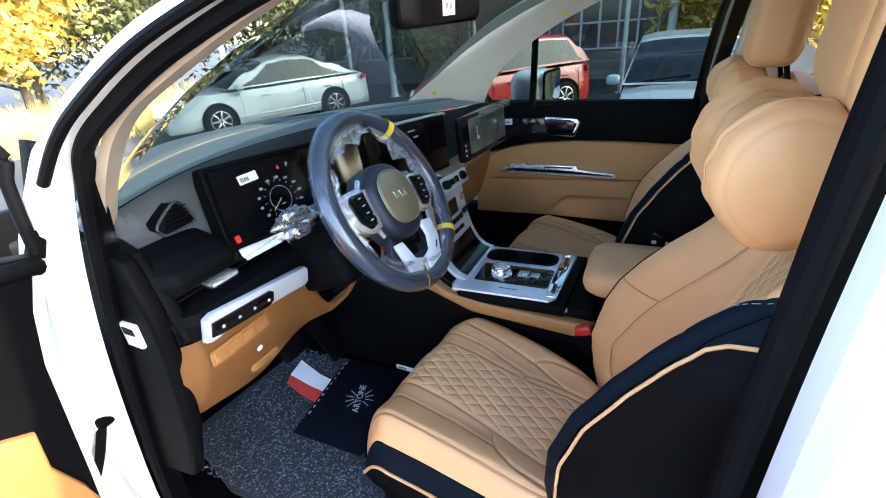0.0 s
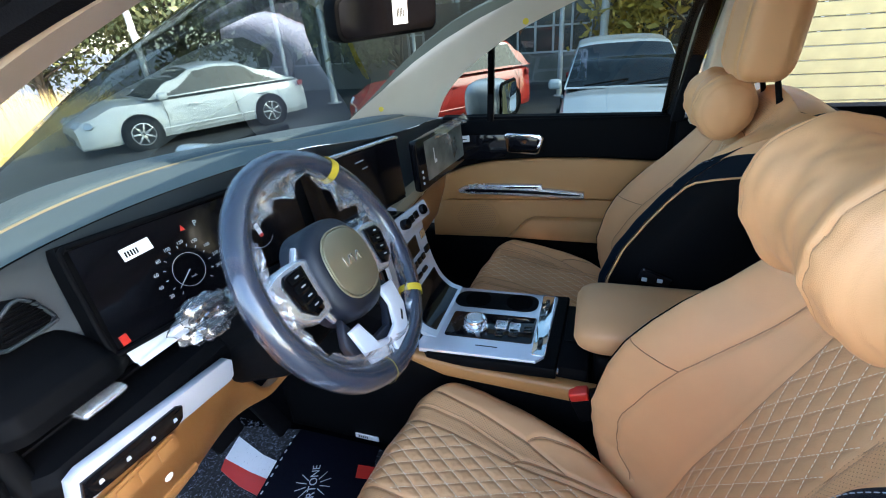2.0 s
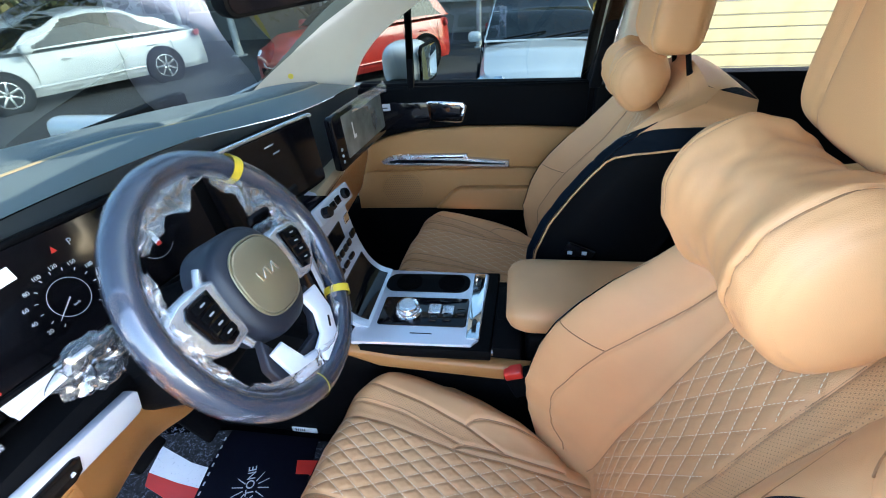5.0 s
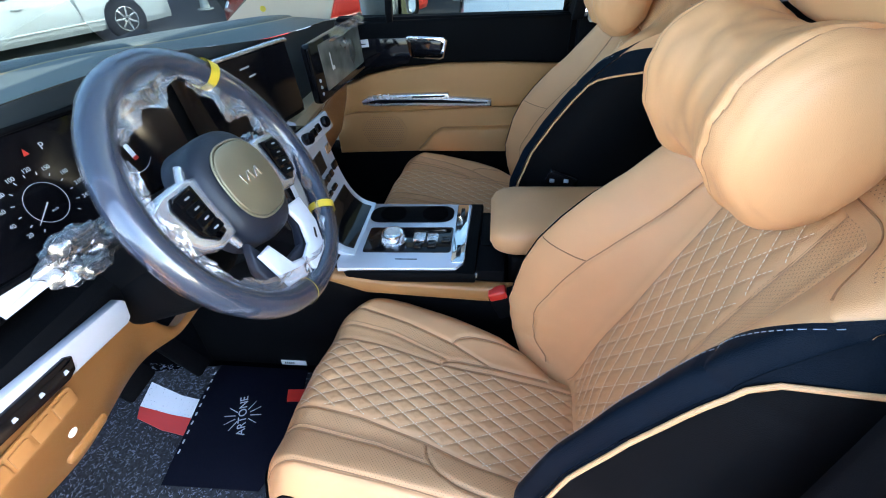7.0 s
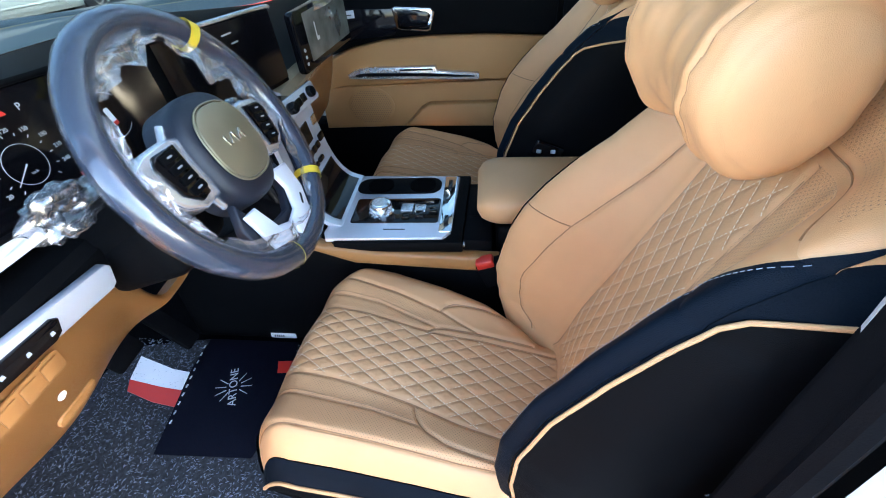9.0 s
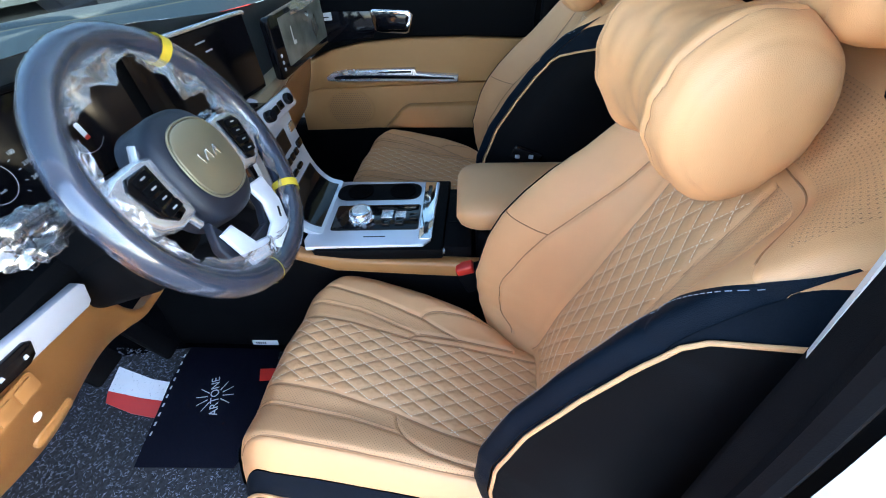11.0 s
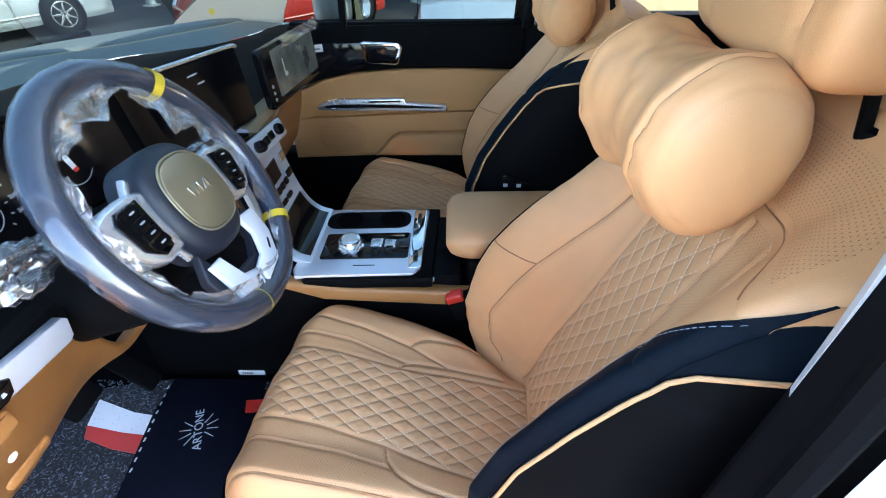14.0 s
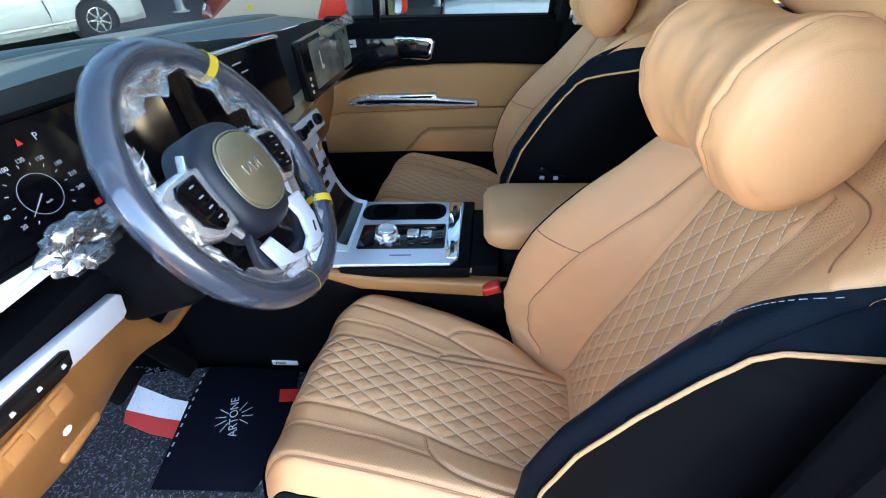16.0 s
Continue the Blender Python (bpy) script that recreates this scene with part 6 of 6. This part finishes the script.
        part("tail_lamp", slab(rounded(0.30, 0.11, 0.04), 0.04, facing((-L / 2 + 0.14, side * (W / 2 - 0.13), tail * 0.86), (-0.7, side * 0.75, 0.1)), 0.01), M["red_paint"], car)
        part("door_mirror", box((L / 2 - (cowl + 0.06) * L - 0.10, side * (W / 2 + 0.07) - 0.09, belt + 0.0), (L / 2 - (cowl + 0.06) * L + 0.08, side * (W / 2 + 0.07) + 0.09, belt + 0.13), 0.05, 4), paint, car)
        for s0, z1 in ((cowl + 0.065, 1), ((cowl + deck) / 2 + 0.03, 1), (deck - 0.09, 1)):
            x = L / 2 - s0 * L
            part("door_gap", tube([(x + 0.02, side * W / 2 * 0.972, belt * 0.96), (x, side * W / 2 * 1.0, belt * 0.60), (x + 0.03, side * W / 2 * 0.985, 0.30)], 0.005, 6, False, 5), M["rubber"], car)
        for s0 in (cowl + 0.18, (cowl + deck) / 2 + 0.16):
            part("handle", box((L / 2 - s0 * L - 0.09, side * (W / 2 - 0.012) - 0.02, belt * 0.80), (L / 2 - s0 * L + 0.09, side * (W / 2 - 0.012) + 0.02, belt * 0.80 + 0.03), 0.01, 2), paint, car)
        part("sill_trim", tube([(L / 2 - 0.29 * L, side * (W / 2 + 0.004), 0.34), (L / 2 - 0.70 * L, side * (W / 2 + 0.004), 0.36)], 0.018, 8, False, 1), paint, car)
    part("grille", slab(rounded(W * 0.52, 0.07, 0.02), 0.03, facing((L / 2 - 0.005, 0, nose * 0.72), (1, 0, 0.1)), 0.005), M["piano"], car)
    part("lower_grille", slab(rounded(W * 0.50, 0.12, 0.03), 0.03, facing((L / 2 + 0.020, 0, 0.33), (1, 0, -0.05)), 0.005), M["rubber"], car)
    part("plate", slab(rounded(0.50, 0.11, 0.01), 0.01, facing((L / 2 + 0.040, 0, 0.47), (1, 0, 0)), 0.002), M["paper"], car, "blank white plate")
    for y in (0.30, -0.25):
        part("wiper", tube([(L / 2 - cowl * L - 0.02, y - 0.25, belt + 0.055), (L / 2 - cowl * L - 0.14, y + 0.30, belt + 0.11)], 0.010, 6, False, 1), M["rubber"], car)
    car.matrix_basis = pose(*at, 0, 0, yaw)
    return car


make_car("parked_sedan", "silver-white parked saloon car on asphalt", M["silver_paint"], 4.72, 1.82, 1.47, (7.34, 8.26, LOW), 153, 0.26, 0.93, 0.76, 0.95, (0.36, 0.60))
make_car("parked_hatchback", "small white parked hatchback facing the van", M["silver_paint"], 3.65, 1.64, 1.48, (6.55, -0.62, LOW), 182, 0.26, 0.97, 0.74, 0.95, (0.36, 0.80))
make_car("parked_hatchback", "small red parked hatchback on asphalt", M["red_paint"], 3.60, 1.60, 1.50, (8.3, 2.7, LOW), 140, 0.26, 0.97, 0.74, 0.95, (0.36, 0.80))

# ---- outside: building, plank wall, poles ----
M["render_wall"] = material("grey_building_wall", (0.20, 0.20, 0.19), 0.8, size=40, bump=0.3, vary=0.15, vary_size=1.5)
M["frame_metal"] = material("pale_window_metal", (0.55, 0.57, 0.57), 0.45, 0.3, size=60, vary=0.1)
M["building_glass"] = material("dim_building_glass", (0.06, 0.075, 0.075), 0.05, size=3, vary=0.5, vary_size=0.8, coat=0.4)
M["plank"] = material("pale_timber_plank", (0.36, 0.27, 0.115), 0.7, size=60, bump=0.3, vary=0.12, vary_size=5)
hall = thing("glazed_building", "low grey building with a gridded glass front", "building")
BX = 14.0
part("wall", box((BX, -16, LOW), (BX + 6, 11, 5.2)), M["render_wall"], hall, "grey rendered wall")
part("roof", box((BX - 0.5, -16.4, 5.2), (BX + 6.4, 11.4, 5.55), 0.05), M["frame_metal"], hall)
for i in range(9):
    y = -15.0 + 3.0 * i
    w = part("window", box((BX - 0.06, y, 0.4), (BX - 0.02, y + 2.6, 4.6)), M["building_glass"], hall, "large gridded window")
    for k in range(6):
        part("mullion", box((BX - 0.12, y + 0.52 * k - 0.03, 0.4), (BX - 0.05, y + 0.52 * k + 0.03, 4.6)), M["frame_metal"], w)
    for k in range(7):
        part("transom", box((BX - 0.11, y, 0.4 + 0.7 * k - 0.025), (BX - 0.055, y + 2.6, 0.4 + 0.7 * k + 0.025)), M["frame_metal"], w)
screen_wall = thing("wall_planks", "pale horizontal timber plank fence", "fence", kind="structure")
board = bmesh.new()
board = box((0, 0, 0), (0.04, 9.0, 0.118), 0.006, 1)
first = part("plank", board, M["plank"], screen_wall, "pale sunlit plank")
first.location = (4.6, -10.9, LOW)
for k in range(1, 34):
    ob = new("plank", first.data)
    ob.parent = screen_wall
    ob.location = (4.6 + 0.004 * math.sin(k * 2.3), -10.9 + 0.01 * math.sin(k * 5.1), LOW + 0.125 * k)
for x, y, h, r in ((11.0, 6.9, 6, 0.09), (10.4, 7.9, 6, 0.06), (11.8, 4.6, 6, 0.05), (12.2, 3.9, 5, 0.05), (9.6, 12.0, 7, 0.10), (10.8, 3.0, 5, 0.06), (11.5, -0.35, 5, 0.10), (11.2, 0.6, 5, 0.06)):
    pole = thing("metal_pole", "pale grey steel pole", "pole", (x, y, LOW), "poles")
    part("shaft", lathe([(r * 1.3, 0), (r, 0.3), (r * 0.8, h), (r * 0.5, h + 0.02)], 14), M["frame_metal"], pole)
    part("foot_plate", lathe([(r * 2.2, 0), (r * 2.2, 0.02), (r * 1.5, 0.03)], 12), M["frame_metal"], pole)

# ---- outside: trees, grass ----
M["bark"] = material("tree_bark", (0.09, 0.07, 0.05), 0.9, size=30, bump=0.8, vary=0.3)


def leaf_material(name, a, b):
    m = material(name, a, 0.6, vary_size=1.2, second=b, size=200)
    p = m.node_tree.nodes["Principled BSDF"]
    p.inputs["Subsurface Weight"].default_value = 0.0
    return m


M["leaf_gold"] = leaf_material("autumn_gold_leaves", (0.62, 0.40, 0.05), (0.30, 0.24, 0.05))
M["leaf_green"] = leaf_material("dull_green_leaves", (0.08, 0.11, 0.04), (0.16, 0.15, 0.05))
M["dry_grass"] = leaf_material("dry_pale_grass", (0.62, 0.47, 0.20), (0.35, 0.30, 0.10))


def make_tree(at, h, spread, leaf, seed, label, leaves=9000):
    r = random.Random(seed)
    tree = thing("tree", label, "tree", at, "trees")
    own = tube([(0, 0, 0), (0.1, 0.05, h * 0.25), (0.05, -0.1, h * 0.5), (0.15, 0, h * 0.8)], 0.1, 9, False, 5, radii=(0.16, 0.04))
    part("trunk", own, M["bark"], tree)
    clumps = []
    for k in range(14):
        a, e = r.uniform(0, 6.28), r.uniform(0.25, 0.95)
        z0 = h * r.uniform(0.10, 0.6)
        tip = Vector((math.cos(a) * spread * r.uniform(0.4, 1), math.sin(a) * spread * r.uniform(0.4, 1), z0 + h * 0.38 * e))
        own = tube([(0.08, 0, z0), tip * 0.5 + Vector((0, 0, z0 * 0.55)), tip], 0.03, 6, False, 4, radii=(0.05, 0.012))
        part("limb", own, M["bark"], tree)
        clumps.append((tip, r.uniform(0.5, 1.0) * spread * 0.55))
    verts, faces = [], []
    for k in range(leaves):
        c, rad = clumps[k % len(clumps)]
        d = Vector((r.gauss(0, 1), r.gauss(0, 1), r.gauss(0, 0.8)))
        p = c + d * rad * 0.45
        t, b = Vector((r.gauss(0, 1), r.gauss(0, 1), r.gauss(0, 1))).normalized(), Vector((r.gauss(0, 1), r.gauss(0, 1), r.gauss(0, 1))).normalized()
        s = r.uniform(0.07, 0.17)
        n = len(verts)
        verts += [p - t * s, p + b * s * 0.5, p + t * s, p - b * s * 0.5]
        faces.append((n, n + 1, n + 2, n + 3))
    me = bpy.data.meshes.new("crown")
    me.from_pydata(verts, [], faces)
    me.materials.append(leaf)
    ob = new("crown", me)
    ob.parent = tree
    return tree


# green trees also stand in for the dark dash reflection above the saloon
for k, (x, y, h, sp, leaf, lab) in enumerate(((4.4, 15.6, 6.5, 3.0, "leaf_gold", "autumn tree with golden leaves"), (6.6, 17.5, 7.0, 3.2, "leaf_gold", "autumn tree with golden leaves"), (2.0, 17.0, 6.0, 3.0, "leaf_gold", "autumn tree with golden leaves"),
                                             (8.3, 20.5, 7.5, 3.4, "leaf_green", "dull green leafy tree"), (11.0, 18.6, 7.5, 3.4, "leaf_green", "dull green leafy tree"), (15.0, 16.0, 7.5, 3.4, "leaf_green", "dull green leafy tree"), (9.5, 16.5, 7.0, 3.2, "leaf_green", "dull green leafy tree"), (13.0, 14.0, 6.5, 3.0, "leaf_green", "dull green leafy tree"),
                                             (12.4, 9.2, 6.0, 2.6, "leaf_green", "dull green leafy tree"), (12.6, 5.4, 5.5, 2.2, "leaf_green", "dull green leafy tree"), (12.3, -2.6, 5.5, 2.2, "leaf_gold", "autumn tree with golden leaves"))):
    make_tree((x, y, GROUND - 0.02 if x < 1.5 else LOW - 0.02), h, sp, M[leaf], 20 + k, lab)
rnd = random.Random(9)
verts, faces = [], []
for k in range(14000):
    x, y = rnd.uniform(-6, 8.0), rnd.uniform(10.5, 15.0)
    z = ground_z(x) + 0.1 * math.sin(x) - 0.1
    hgt = rnd.uniform(0.5, 1.15)
    dx, dy = rnd.gauss(0, 0.16), rnd.gauss(0, 0.16)
    n = len(verts)
    verts += [(x - 0.012, y, z), (x + 0.012, y + 0.01, z), (x + dx, y + dy, z + hgt)]
    faces.append((n, n + 1, n + 2))
me = bpy.data.meshes.new("tall_grass")
me.from_pydata(verts, [], faces)
me.materials.append(M["dry_grass"])
tagged(new("tall_grass", me), "tall dry golden grass beside the car park", "grass", kind="stuff")
